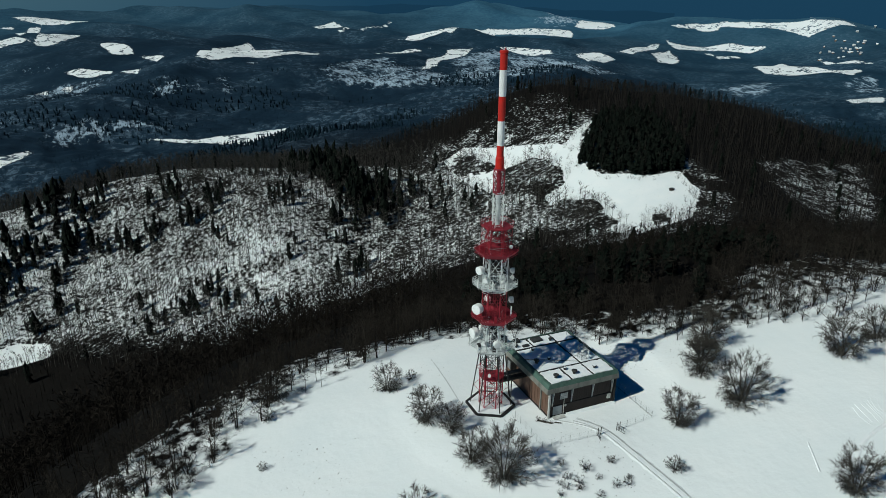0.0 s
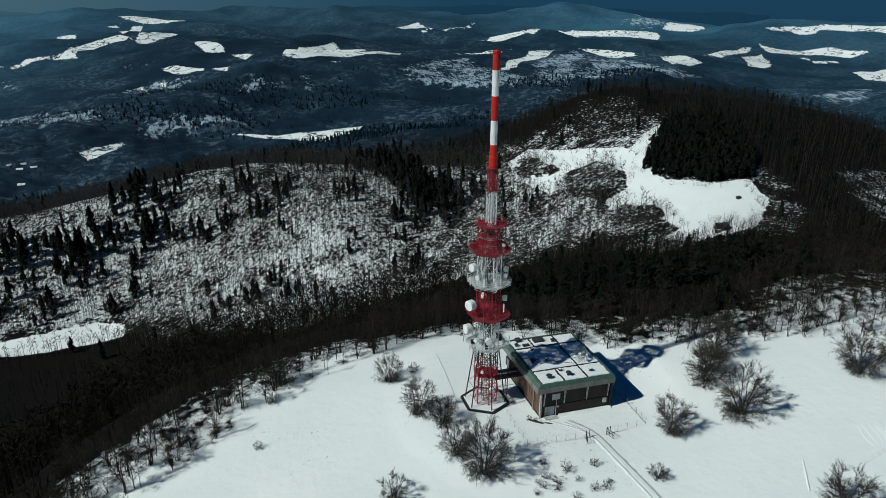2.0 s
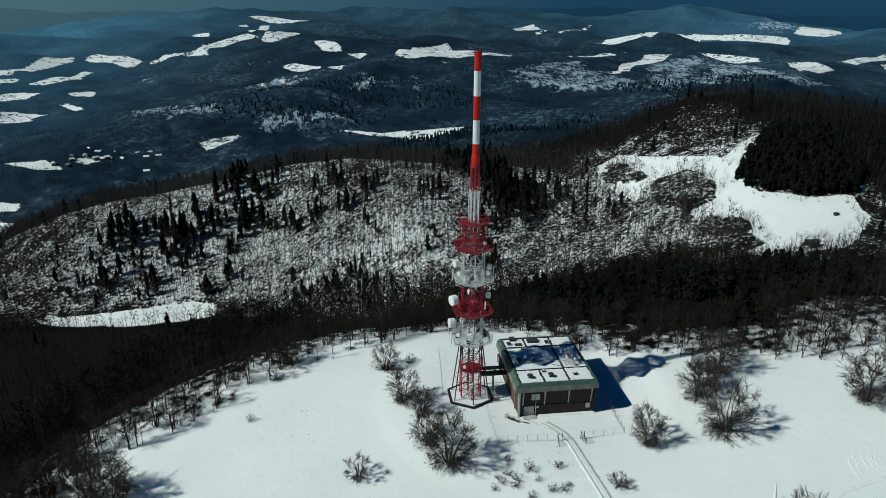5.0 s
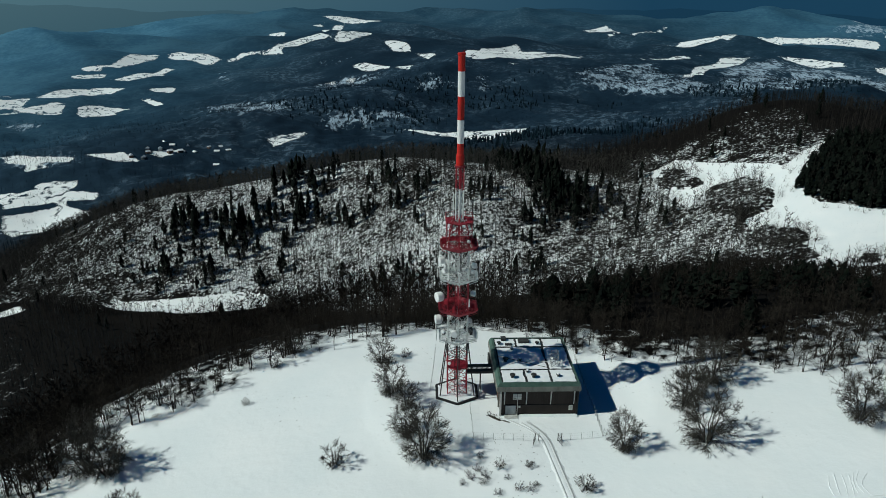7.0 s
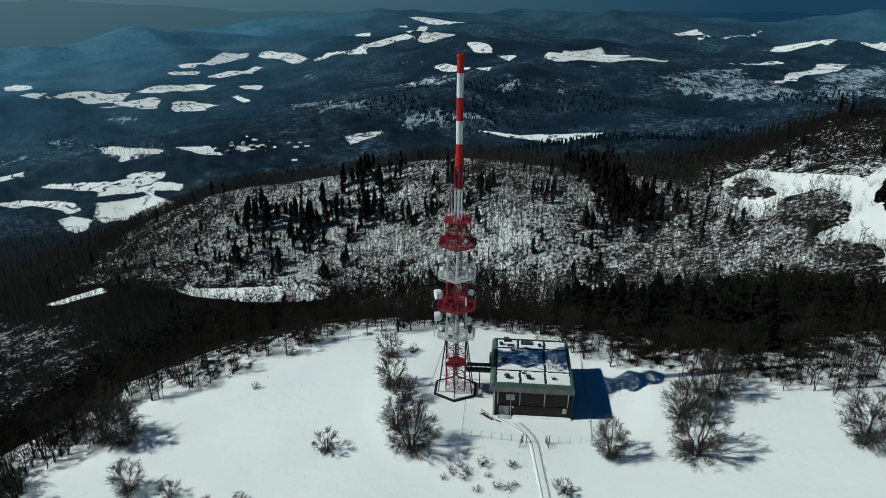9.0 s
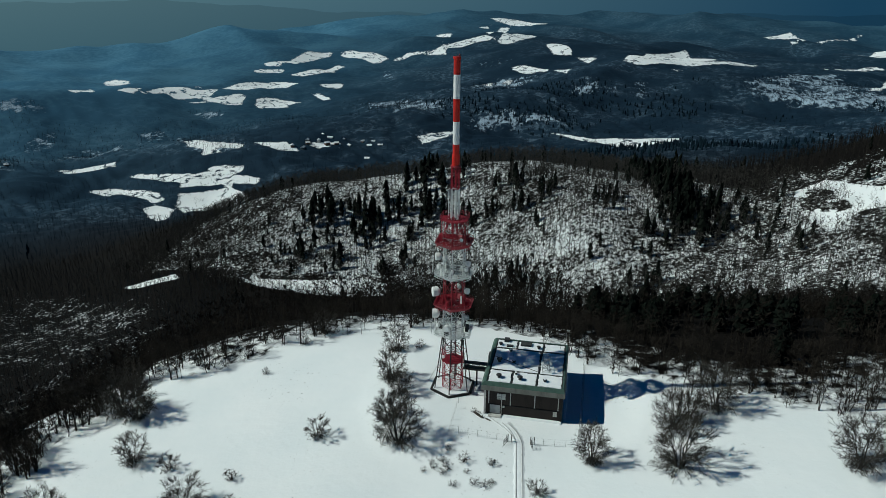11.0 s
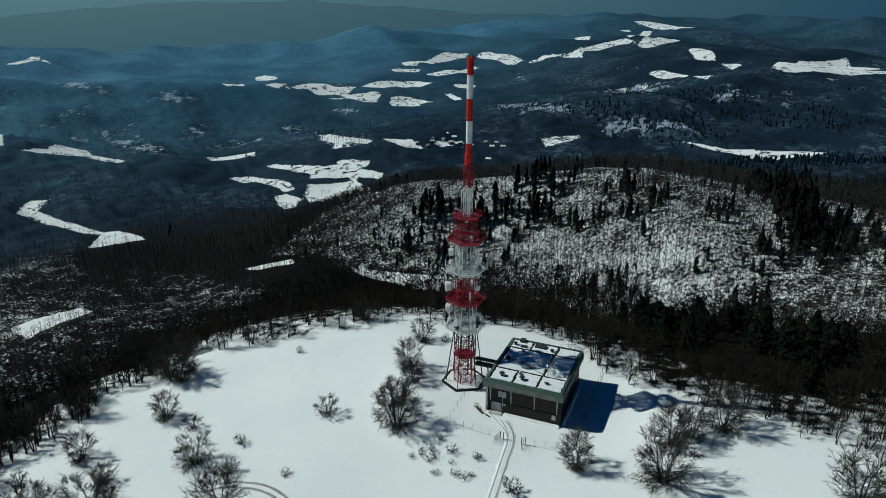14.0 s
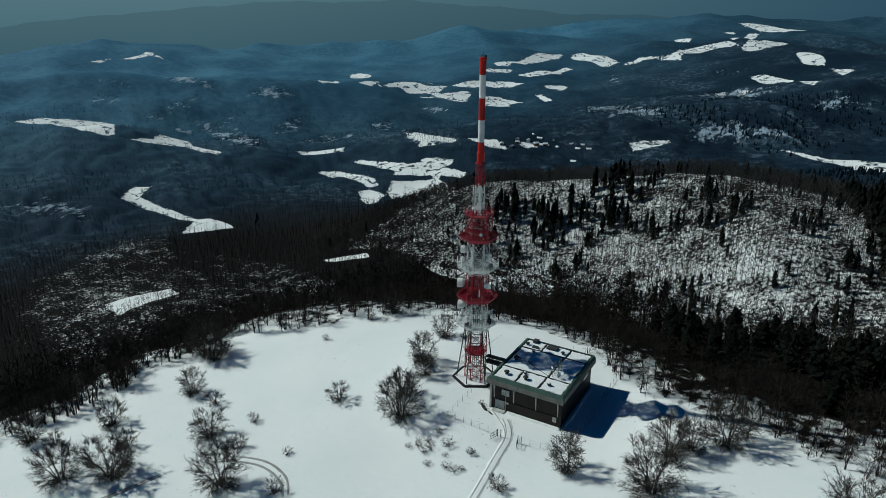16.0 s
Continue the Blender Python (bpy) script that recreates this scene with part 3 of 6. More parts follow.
def build_ground():
    # rings round the knoll: even near by, wider and wider with the distance; spokes are close in the half that is seen
    rings = [0.5]
    while rings[-1] < 4640:
        q = rings[-1]
        rings.append(q + max(2.7, q * q / 240000, 0.0085 * q if 330 < q < 1500 else 0))
    rings = np.array(rings)
    az = np.radians(np.concatenate([np.arange(-78, 72, 0.30), np.arange(72, 282, 3.5)]))
    rr, aa = np.meshgrid(rings, az, indexing="ij")
    x, y = (66 + rr * np.sin(aa)).ravel(), (-60 + rr * np.cos(aa)).ravel()
    r = np.hypot(x - 66, y)
    z = height(x, y)
    meadow = openness(x, y)
    # drifts on the open snow, canopy lumps on the distant woods
    z += np.where(meadow > 2, 0.10 * np.sin(x / 5.3 + np.sin(y / 7.7)) * np.sin(y / 6.1), 0) * np.clip((np.hypot(x - 76, y - 118) - 26) / 10, 0, 1)
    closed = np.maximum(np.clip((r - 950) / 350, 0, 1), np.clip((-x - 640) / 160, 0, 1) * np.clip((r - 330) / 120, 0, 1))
    # haze painted into the woods' colour: grows with distance, strongest towards the sun
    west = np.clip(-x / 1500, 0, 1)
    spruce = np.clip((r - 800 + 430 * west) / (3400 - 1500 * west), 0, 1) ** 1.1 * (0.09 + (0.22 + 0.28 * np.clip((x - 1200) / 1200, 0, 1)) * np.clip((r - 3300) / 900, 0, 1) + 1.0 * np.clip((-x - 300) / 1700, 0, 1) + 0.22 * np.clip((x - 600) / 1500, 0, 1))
    lumps = np.clip(-meadow / 15, 0, 1) * closed
    z += lumps * (6 + 5 * np.sin(x / 13.7 + 3 * np.sin(y / 31)) * np.sin(y / 11.9 + 2 * np.sin(x / 27)) + 4 * ragged(x / 3, y / 3)) * np.clip(1.25 - r / 3000, 0.0, 1)
    n, m = len(az), len(rings)
    idx = np.arange(n * m).reshape(m, n)
    nxt = np.roll(idx, -1, 1)
    q = np.stack([idx[:-1], idx[1:], nxt[1:], nxt[:-1]], -1).reshape(-1, 4)[:, ::-1]
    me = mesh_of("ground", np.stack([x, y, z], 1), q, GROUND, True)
    width = 3 + 0.005 * r
    thin = np.full(x.shape, -300.0)
    for c in THIN:
        thin = np.maximum(thin, inside(c, x, y))
    # slopes that look sunlit stay snowy; elsewhere crown shade is painted in with litter and brushwood
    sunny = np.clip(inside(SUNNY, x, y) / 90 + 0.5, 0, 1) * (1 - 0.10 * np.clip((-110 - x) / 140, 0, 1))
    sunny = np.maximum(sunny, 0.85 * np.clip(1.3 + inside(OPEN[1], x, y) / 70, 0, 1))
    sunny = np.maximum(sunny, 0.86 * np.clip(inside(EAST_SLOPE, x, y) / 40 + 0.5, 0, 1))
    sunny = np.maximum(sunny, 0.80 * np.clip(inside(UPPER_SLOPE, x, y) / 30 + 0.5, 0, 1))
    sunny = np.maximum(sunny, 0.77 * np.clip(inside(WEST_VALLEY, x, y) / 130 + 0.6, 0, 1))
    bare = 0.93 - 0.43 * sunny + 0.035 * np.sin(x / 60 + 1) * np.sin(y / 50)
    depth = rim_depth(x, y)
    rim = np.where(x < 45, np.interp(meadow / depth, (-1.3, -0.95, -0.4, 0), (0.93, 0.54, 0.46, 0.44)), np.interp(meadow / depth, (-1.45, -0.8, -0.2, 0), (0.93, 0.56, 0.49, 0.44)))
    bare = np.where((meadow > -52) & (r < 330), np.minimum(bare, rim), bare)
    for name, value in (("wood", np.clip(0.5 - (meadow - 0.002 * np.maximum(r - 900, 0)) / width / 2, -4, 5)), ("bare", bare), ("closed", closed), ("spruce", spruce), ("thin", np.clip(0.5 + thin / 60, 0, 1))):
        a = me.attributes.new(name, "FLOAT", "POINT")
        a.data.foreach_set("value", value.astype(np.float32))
    return tagged(new("ground", me), "snow-covered knoll, wooded slopes and distant fields", "ground", kind="structure")


build_ground()


def build_backdrop():
    a = np.linspace(0, 2 * np.pi, 97)[:-1]
    ring = [np.stack([66 + 4880 * np.cos(a), 4880 * np.sin(a), np.full(96, z)], 1) for z in (-420.0, 60.0)]
    i = np.arange(96)
    j = (i + 1) % 96
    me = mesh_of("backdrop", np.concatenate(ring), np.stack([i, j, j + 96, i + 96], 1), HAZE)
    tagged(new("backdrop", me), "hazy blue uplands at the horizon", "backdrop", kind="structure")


build_backdrop()


def build_far_ridge():
    """The last blue ridge before the haze: a glowing silhouette with the haze painted in."""
    az = np.radians(np.linspace(-80, 40, 181))
    knots = ((-80, -330), (-65, -215), (-61, -193), (-55, -130), (-51, -120), (-48, -88), (-44, -65), (-37, -56), (-32, -52), (-26, -84), (-20, -120), (-8, -135), (5, -110), (20, -95), (40, -120))
    top = np.interp(np.degrees(az), [k[0] for k in knots], [k[1] for k in knots]) + 5 * np.sin(az * 41) + 3 * np.sin(az * 97 + 1) + 2 * np.sin(az * 211)
    ring = [np.stack([66 + 4875 * np.sin(az), 4875 * np.cos(az), z], 1) for z in (np.full(181, -420.0), top)]
    i = np.arange(180)
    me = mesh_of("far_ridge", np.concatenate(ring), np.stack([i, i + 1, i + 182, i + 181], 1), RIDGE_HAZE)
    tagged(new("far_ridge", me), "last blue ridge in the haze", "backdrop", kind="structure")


build_far_ridge()


# ---- tools for building things ----
def thing(name, label, category, group="", at=(0, 0, 0), turn=0.0):
    ob = new(name)
    ob.matrix_basis = pose(*at, 0, 0, turn)
    ob.empty_display_size = 0.2
    return tagged(ob, label, category, group)


def part(name, bm, material, parent, label="", bevel=0.0):
    """Links a bmesh as one mesh object under a thing or under a part."""
    if bevel:
        sharp = [e for e in bm.edges if len(e.link_faces) == 2 and e.calc_face_angle(0) > 0.6]
        bmesh.ops.bevel(bm, geom=sharp, offset=bevel, segments=1, affect="EDGES")
    me = bpy.data.meshes.new(name)
    bm.to_mesh(me)
    bm.free()
    me.materials.append(material)
    ob = new(name, me)
    ob.parent = parent
    if label:
        tagged(ob, label)
    return ob


def box(bm, lo, hi):
    vs = [bm.verts.new((x, y, z)) for x in (lo[0], hi[0]) for y in (lo[1], hi[1]) for z in (lo[2], hi[2])]
    for f in ((0, 1, 3, 2), (4, 6, 7, 5), (0, 4, 5, 1), (2, 3, 7, 6), (0, 2, 6, 4), (1, 5, 7, 3)):
        bm.faces.new([vs[i] for i in f])
    return bm


def boxed(lo, hi):
    return box(bmesh.new(), lo, hi)


def tube(bm, a, b, r, r2=None, n=6, caps=True):
    a, b = Vector(a), Vector(b)
    r2 = r if r2 is None else r2
    d = (b - a).normalized()
    u = d.orthogonal().normalized()
    v = d.cross(u)
    rings = []
    for p, q in ((a, r), (b, r2)):
        rings.append([bm.verts.new(p + (u * math.cos(k * 2 * math.pi / n) + v * math.sin(k * 2 * math.pi / n)) * q) for k in range(n)])
    for k in range(n):
        bm.faces.new((rings[0][k], rings[0][(k + 1) % n], rings[1][(k + 1) % n], rings[1][k]))
    if caps:
        bm.faces.new(rings[0][::-1])
        bm.faces.new(rings[1])
    return bm


def lathe(bm, profile, n=24, at=(0, 0, 0)):
    """A turned body: profile of (radius, height) from below upwards, closed at both ends."""
    rings = [[bm.verts.new((at[0] + r * math.cos(k * 2 * math.pi / n), at[1] + r * math.sin(k * 2 * math.pi / n), at[2] + z)) for k in range(n)] for r, z in profile]
    for p, q in zip(rings, rings[1:]):
        for k in range(n):
            bm.faces.new((p[k], p[(k + 1) % n], q[(k + 1) % n], q[k]))
    bm.faces.new(rings[0][::-1])
    bm.faces.new(rings[-1])
    return bm


def prism(bm, outline, z0, z1, grow=1.0):
    """An upright prism over an outline on the plan; grow widens its top."""
    cx = sum(p[0] for p in outline) / len(outline)
    cy = sum(p[1] for p in outline) / len(outline)
    lo = [bm.verts.new((x, y, z0)) for x, y in outline]
    hi = [bm.verts.new((cx + (x - cx) * grow, cy + (y - cy) * grow, z1)) for x, y in outline]
    n = len(outline)
    for k in range(n):
        bm.faces.new((lo[k], lo[(k + 1) % n], hi[(k + 1) % n], hi[k]))
    bm.faces.new(lo[::-1])
    bm.faces.new(hi)
    return bm


def hexagon(r, turn=-90.0):
    return [(r * math.cos(radians(turn + 60 * k)), r * math.sin(radians(turn + 60 * k))) for k in range(6)]


def ground_z(x, y):
    return float(height(np.array([x]), np.array([y]))[0])


# ---- the transmitter tower ----
TX, TY = 64.3, 120.3
CORE = 2.55


def tower_section(tower, name, z0, z1, r0, r1, material, bays, thick=0.09):
    """Six legs and the bracing between them."""
    lo, hi = hexagon(r0), hexagon(r1)
    for k in range(6):
        part("leg", tube(bmesh.new(), (*lo[k], z0), (*hi[k], z1), thick * 1.25, n=8), material, tower)
    bm = bmesh.new()
    for i in range(bays):
        a, b = i / bays, (i + 1) / bays
        za, zb = z0 + (z1 - z0) * a, z0 + (z1 - z0) * b
        ra, rb = r0 + (r1 - r0) * a, r0 + (r1 - r0) * b
        pa, pb = hexagon(ra), hexagon(rb)
        for k in range(6):
            j = (k + 1) % 6
            tube(bm, (*pa[k], za), (*pb[j], zb), thick * 0.55, n=4)
            tube(bm, (*pa[j], za), (*pb[k], zb), thick * 0.55, n=4)
            tube(bm, (*pa[k], za), (*pa[j], za), thick * 0.6, n=4)
        if i % 2 == 0:
            for k in range(3):
                tube(bm, (*pa[k], za), (*pa[k + 3], za), thick * 0.5, n=4)
    part("bracing", bm, material, tower)


def platform(tower, z, r, material, skirt):
    """A hexagonal gallery: deck, edge beam, railing, brackets."""
    # open grating: bars across a hexagonal frame
    bm = bmesh.new()
    edge = r * 0.93
    half = edge * math.cos(radians(30))
    n = int(half * 2 / 0.19)
    for i in range(n):
        x = -half + (i + 0.5) * 2 * half / n
        y = edge - abs(x) * math.tan(radians(30))
        box(bm, (x - 0.033, -y, z - 0.05), (x + 0.033, y, z))
    for y in (-3, -2, -1, 0, 1, 2, 3):
        w = min(half, (edge - abs(y)) / math.tan(radians(30)))
        box(bm, (-w, y - 0.05, z - 0.16), (w, y + 0.05, z - 0.053))
    deck = part("platform", bm, material, tower, "open steel grating")
    bm = bmesh.new()
    outer, low = hexagon(r), hexagon(r * 0.90)
    top = hexagon(r * (1.06 if skirt else 1.0))
    for k in range(6):
        j = (k + 1) % 6
        z1 = z + (0.55 if skirt else 0.25)
        quad = [(*low[k], z - 0.32), (*low[j], z - 0.32), (*top[j], z1), (*top[k], z1)]
        inn = [(x * 0.985, y * 0.985, c) for x, y, c in quad]
        vs = [bm.verts.new(p) for p in quad + inn]
        for f in ((0, 1, 2, 3), (7, 6, 5, 4), (3, 2, 6, 7), (0, 4, 5, 1)):
            bm.faces.new([vs[i] for i in f])
    part("edge_panel", bm, material, deck)
    bm = bmesh.new()
    for k in range(6):
        j = (k + 1) % 6
        for h in (0.62, 1.12):
            tube(bm, (*outer[k], z + h), (*outer[j], z + h), 0.04, n=4)
        for s in range(4):
            x = outer[k][0] + (outer[j][0] - outer[k][0]) * s / 4
            y = outer[k][1] + (outer[j][1] - outer[k][1]) * s / 4
            tube(bm, (x, y, z - 0.1), (x, y, z + 1.14), 0.035, n=4)
    part("railing", bm, material, deck)
    inner = hexagon(CORE)
    for k in range(6):
        bm = bmesh.new()
        tube(bm, (*inner[k], z - 1.6), (*outer[k], z - 0.3), 0.07, n=4)
        tube(bm, (*inner[k], z - 0.3), (*outer[k], z - 0.3), 0.07, n=4)
        part("bracket", bm, material, deck)


def build_tower():
    t = thing("transmitter_tower", "red and white steel lattice tower with hexagonal platforms and antenna mast", "tower", at=(TX, TY, 0))
    tower_section(t, "foot", 0.35, 10.6, CORE, CORE, RED, 4, 0.095)
    tower_section(t, "throat", 10.6, 13.6, CORE, CORE, DARK_STEEL, 1, 0.10)
    tower_section(t, "lower", 13.6, 21.0, CORE, CORE, WHITE, 2, 0.10)
    tower_section(t, "middle", 21.0, 28.4, CORE, CORE, RED, 2, 0.095)
    tower_section(t, "upper", 28.4, 36.0, CORE, CORE, WHITE, 2, 0.10)
    tower_section(t, "head", 36.0, 40.0, CORE, CORE * 0.92, RED, 2)
    tower_section(t, "neck", 40.0, 43.2, CORE * 0.92, 1.15, RED, 1)
    # splayed outer legs with their ties
    top, foot = hexagon(CORE + 0.15), hexagon(4.55)
    for k in range(6):
        part("outer_leg", tube(bmesh.new(), (*foot[k], 0.3), (*top[k], 14.0), 0.13, n=8), DARK_STEEL, t)
    for h in (0.34, 0.67):
        bm = bmesh.new()
        ring = [(a + (b - a) * h, c + (d - c) * h) for (a, c), (b, d) in zip(foot, top)]
        for k in range(6):
            tube(bm, (*ring[k], 0.3 + 13.7 * h), (*ring[(k + 1) % 6], 0.3 + 13.7 * h), 0.05, n=4)
        part("tie", bm, RED, t)
    # dense inner shaft of ladders and cable runs
    for z0, z1, m in ((0.4, 13.4, DARK_STEEL), (13.6, 21, DARK_STEEL), (21, 28.4, RED), (28.4, 36, DARK_STEEL), (36, 43, RED)):
        bm = bmesh.new()
        for x, y in ((-0.55, -0.55), (0.55, -0.55), (0.55, 0.55), (-0.55, 0.55)):
            tube(bm, (x, y, z0), (x, y, z1), 0.06, n=4)
        n = int((z1 - z0) / 1.2)
        for i in range(n):
            z = z0 + (z1 - z0) * i / n
            tube(bm, (-0.55, -0.55, z), (0.55, -0.55, z), 0.04, n=4)
            tube(bm, (0.55, 0.55, z), (-0.55, 0.55, z), 0.04, n=4)
            tube(bm, (-0.55, -0.55, z), (0.55, 0.55, z + 1.1), 0.04, n=4)
            tube(bm, (0.55, -0.55, z), (0.55, 0.55, z), 0.04, n=4)
        part("cable_shaft", bm, m, t)
    # small red working floor above the foot
    deck = part("working_floor", prism(bmesh.new(), hexagon(2.75), 7.3, 7.5), RED, t)
    bm = bmesh.new()
    pts = hexagon(2.75)
    for k in range(6):
        for h in (0.5, 1.0):
            tube(bm, (*pts[k], 7.5 + h), (*pts[(k + 1) % 6], 7.5 + h), 0.045, n=4)
        tube(bm, (*pts[k], 7.4), (*pts[k], 8.5), 0.045, n=4)
    part("railing", bm, RED, deck)
    platform(t, 15.0, 4.85, WHITE, False)
    platform(t, 21.9, 4.75, RED, True)
    platform(t, 29.6, 4.75, WHITE, False)
    platform(t, 36.9, 4.45, RED, True)
    # red head: hexagonal cage with an upper gallery and struts to the mast
    bm = bmesh.new()
    levels = ((3.05, 37.3), (3.05, 39.0), (3.1, 40.8), (3.1, 42.5))
    for (ra, za), (rb, zb) in zip(levels, levels[1:]):
        pa, pb = hexagon(ra), hexagon(rb)
        for k in range(6):
            j = (k + 1) % 6
            tube(bm, (*pa[k], za), (*pb[k], zb), 0.07, n=5)
            tube(bm, (*pb[k], zb), (*pb[j], zb), 0.065, n=4)
            if (k + round(za)) % 2:
                tube(bm, (*pa[k], za), (*pb[j], zb), 0.045, n=4)
    part("head_cage", bm, RED, t)
    bm = bmesh.new()
    ring, low = hexagon(3.35), hexagon(3.1)
    for k in range(6):
        j = (k + 1) % 6
        for h in (42.5, 43.05, 43.6):
            tube(bm, (*ring[k], h), (*ring[j], h), 0.045, n=4)
        for g in (0.0, 0.5):
            x, y = ring[k][0] + (ring[j][0] - ring[k][0]) * g, ring[k][1] + (ring[j][1] - ring[k][1]) * g
            tube(bm, (x, y, 42.4), (x, y, 43.6), 0.04, n=4)
        tube(bm, (*low[k], 42.5), (*hexagon(0.9)[k], 43.4), 0.06, n=4)
    part("head_railing", bm, RED, t)
    bm = bmesh.new()
    for k in range(6):
        j = (k + 1) % 6
        vs = [bm.verts.new((*p, z)) for p, z in ((hexagon(3.3)[k], 42.48), (hexagon(3.3)[j], 42.48), (hexagon(1.9)[j], 42.48), (hexagon(1.9)[k], 42.48), (hexagon(3.3)[k], 42.38), (hexagon(3.3)[j], 42.38), (hexagon(1.9)[j], 42.38), (hexagon(1.9)[k], 42.38))]
        for f in ((0, 1, 2, 3), (7, 6, 5, 4), (0, 4, 5, 1), (2, 6, 7, 3)):
            bm.faces.new([vs[i] for i in f])
    part("head_deck", bm, RED, t)
    # equipment boxes and cable runs on the galleries
    rng = random.Random(12)
    for z, n, m in ((15.05, 5, DARK_STEEL), (21.95, 6, RED), (29.65, 6, STEEL), (36.95, 5, RED)):
        for i in range(n):
            a = rng.uniform(0, 360)
            bm = boxed((2.75, -0.35, z), (2.75 + rng.uniform(0.5, 0.9), rng.uniform(0.1, 0.6), z + rng.uniform(0.6, 1.6)))
            bmesh.ops.transform(bm, matrix=pose(0, 0, 0, 0, 0, a), verts=bm.verts)
            part("equipment_box", bm, m, t)
    for i in range(26):
        bm = bmesh.new()
        a, z = rng.uniform(0, 2 * math.pi), rng.choice((16.5, 18.5, 23.5, 26.0, 31.0, 33.5, 38.3, 40.0))
        r = rng.uniform(1.6, 3.4)
        tube(bm, (r * math.cos(a), r * math.sin(a), z), (r * math.cos(a + 1.2), r * math.sin(a + 1.2), z + rng.uniform(-0.4, 0.8)), 0.05, n=4)
        part("antenna_arm", bm, STEEL, t)
    # slender four-legged mast
    for z0, z1, m, bays in ((42.6, 49.4, WHITE, 4), (49.4, 54.3, RED, 3)):
        s = 0.78
        c = [(-s, -s), (s, -s), (s, s), (-s, s)]
        for x, y in c:
            part("mast_leg", tube(bmesh.new(), (x, y, z0), (x, y, z1), 0.11, n=8), m, t)
        bm = bmesh.new()
        for i in range(bays):
            za, zb = z0 + (z1 - z0) * i / bays, z0 + (z1 - z0) * (i + 1) / bays
            for k in range(4):
                p, q = c[k], c[(k + 1) % 4]
                a, b = (p, q) if i % 2 else (q, p)
                tube(bm, (*a, za), (*b, zb), 0.075, n=4)
                tube(bm, (*p, za), (*q, za), 0.07, n=4)
        tube(bm, (0.1, 0.1, z0), (0.1, 0.1, z1), 0.30, n=8)
        part("mast_bracing", bm, m, t)
    part("side_aerial", tube(bmesh.new(), (-1.35, -0.6, 43.2), (-1.35, -0.6, 48.8), 0.07, n=6), WHITE, t)
    for z in (44, 46, 48):
        part("aerial_bracket", tube(bmesh.new(), (-1.35, -0.6, z), (-0.78, -0.6, z), 0.04, n=4), WHITE, t)
    # antenna cylinder
    part("flange", lathe(bmesh.new(), [(1.05, 54.2), (1.12, 54.25), (1.12, 54.5), (0.95, 54.55)], 20), RED, t)
    part("antenna_sleeve", lathe(bmesh.new(), [(0.84, 54.56), (0.86, 56.6), (0.72, 57.0)], 28), ANTENNA_RED, t)
    for z0, z1, m in ((57.0, 59.1, ANTENNA_RED), (59.1, 63.9, ANTENNA_WHITE), (63.9, 68.6, ANTENNA_RED), (68.6, 73.5, ANTENNA_WHITE), (73.5, 76.5, ANTENNA_RED)):
        part("antenna_cylinder", lathe(bmesh.new(), [(0.695, z0), (0.70, z0 + 0.05), (0.70, z1 - 0.05), (0.695, z1)], 28), m, t)
    part("antenna_cap", lathe(bmesh.new(), [(0.72, 76.5), (0.82, 76.6), (0.82, 77.0), (0.78, 77.08)], 28), ANTENNA_RED, t)
    bm = bmesh.new()
    for k in range(8):
        a = k * math.pi / 4
        tube(bm, (0.76 * math.cos(a), 0.76 * math.sin(a), 77.0), (0.76 * math.cos(a), 0.76 * math.sin(a), 77.5), 0.03, n=4)
    tube(bm, (0, 0, 77.0), (0, 0, 78.6), 0.035, 0.015, n=5)
    part("lightning_rod", bm, DARK_STEEL, t)
    bm = bmesh.new()
    lathe(bm, [(0.14, 0), (0.16, 0.1), (0.14, 0.4), (0.05, 0.5)], 10, (0.45, 0.2, 77.05))
    part("obstruction_light", bm, RED, t)
    return t


build_tower()

# base pad: snow on a hexagonal slab with a dark wall round it
pad = thing("tower_base", "snow-covered hexagonal concrete tower base with a dark edge wall", "foundation", at=(TX, TY, 0))
part("slab", prism(bmesh.new(), hexagon(5.35), -0.8, 0.30), DARK_CONCRETE, pad)
part("snow_cover", prism(bmesh.new(), hexagon(5.0), 0.30, 0.37, 0.99), SNOW, pad)
for _k in range(6):
    _p, _q = hexagon(5.42)[_k], hexagon(5.42)[(_k + 1) % 6]
    part("edge_wall", tube(bmesh.new(), (*_p, 0.12), (*_q, 0.12), 0.34, n=4), DARK_CONCRETE, pad)


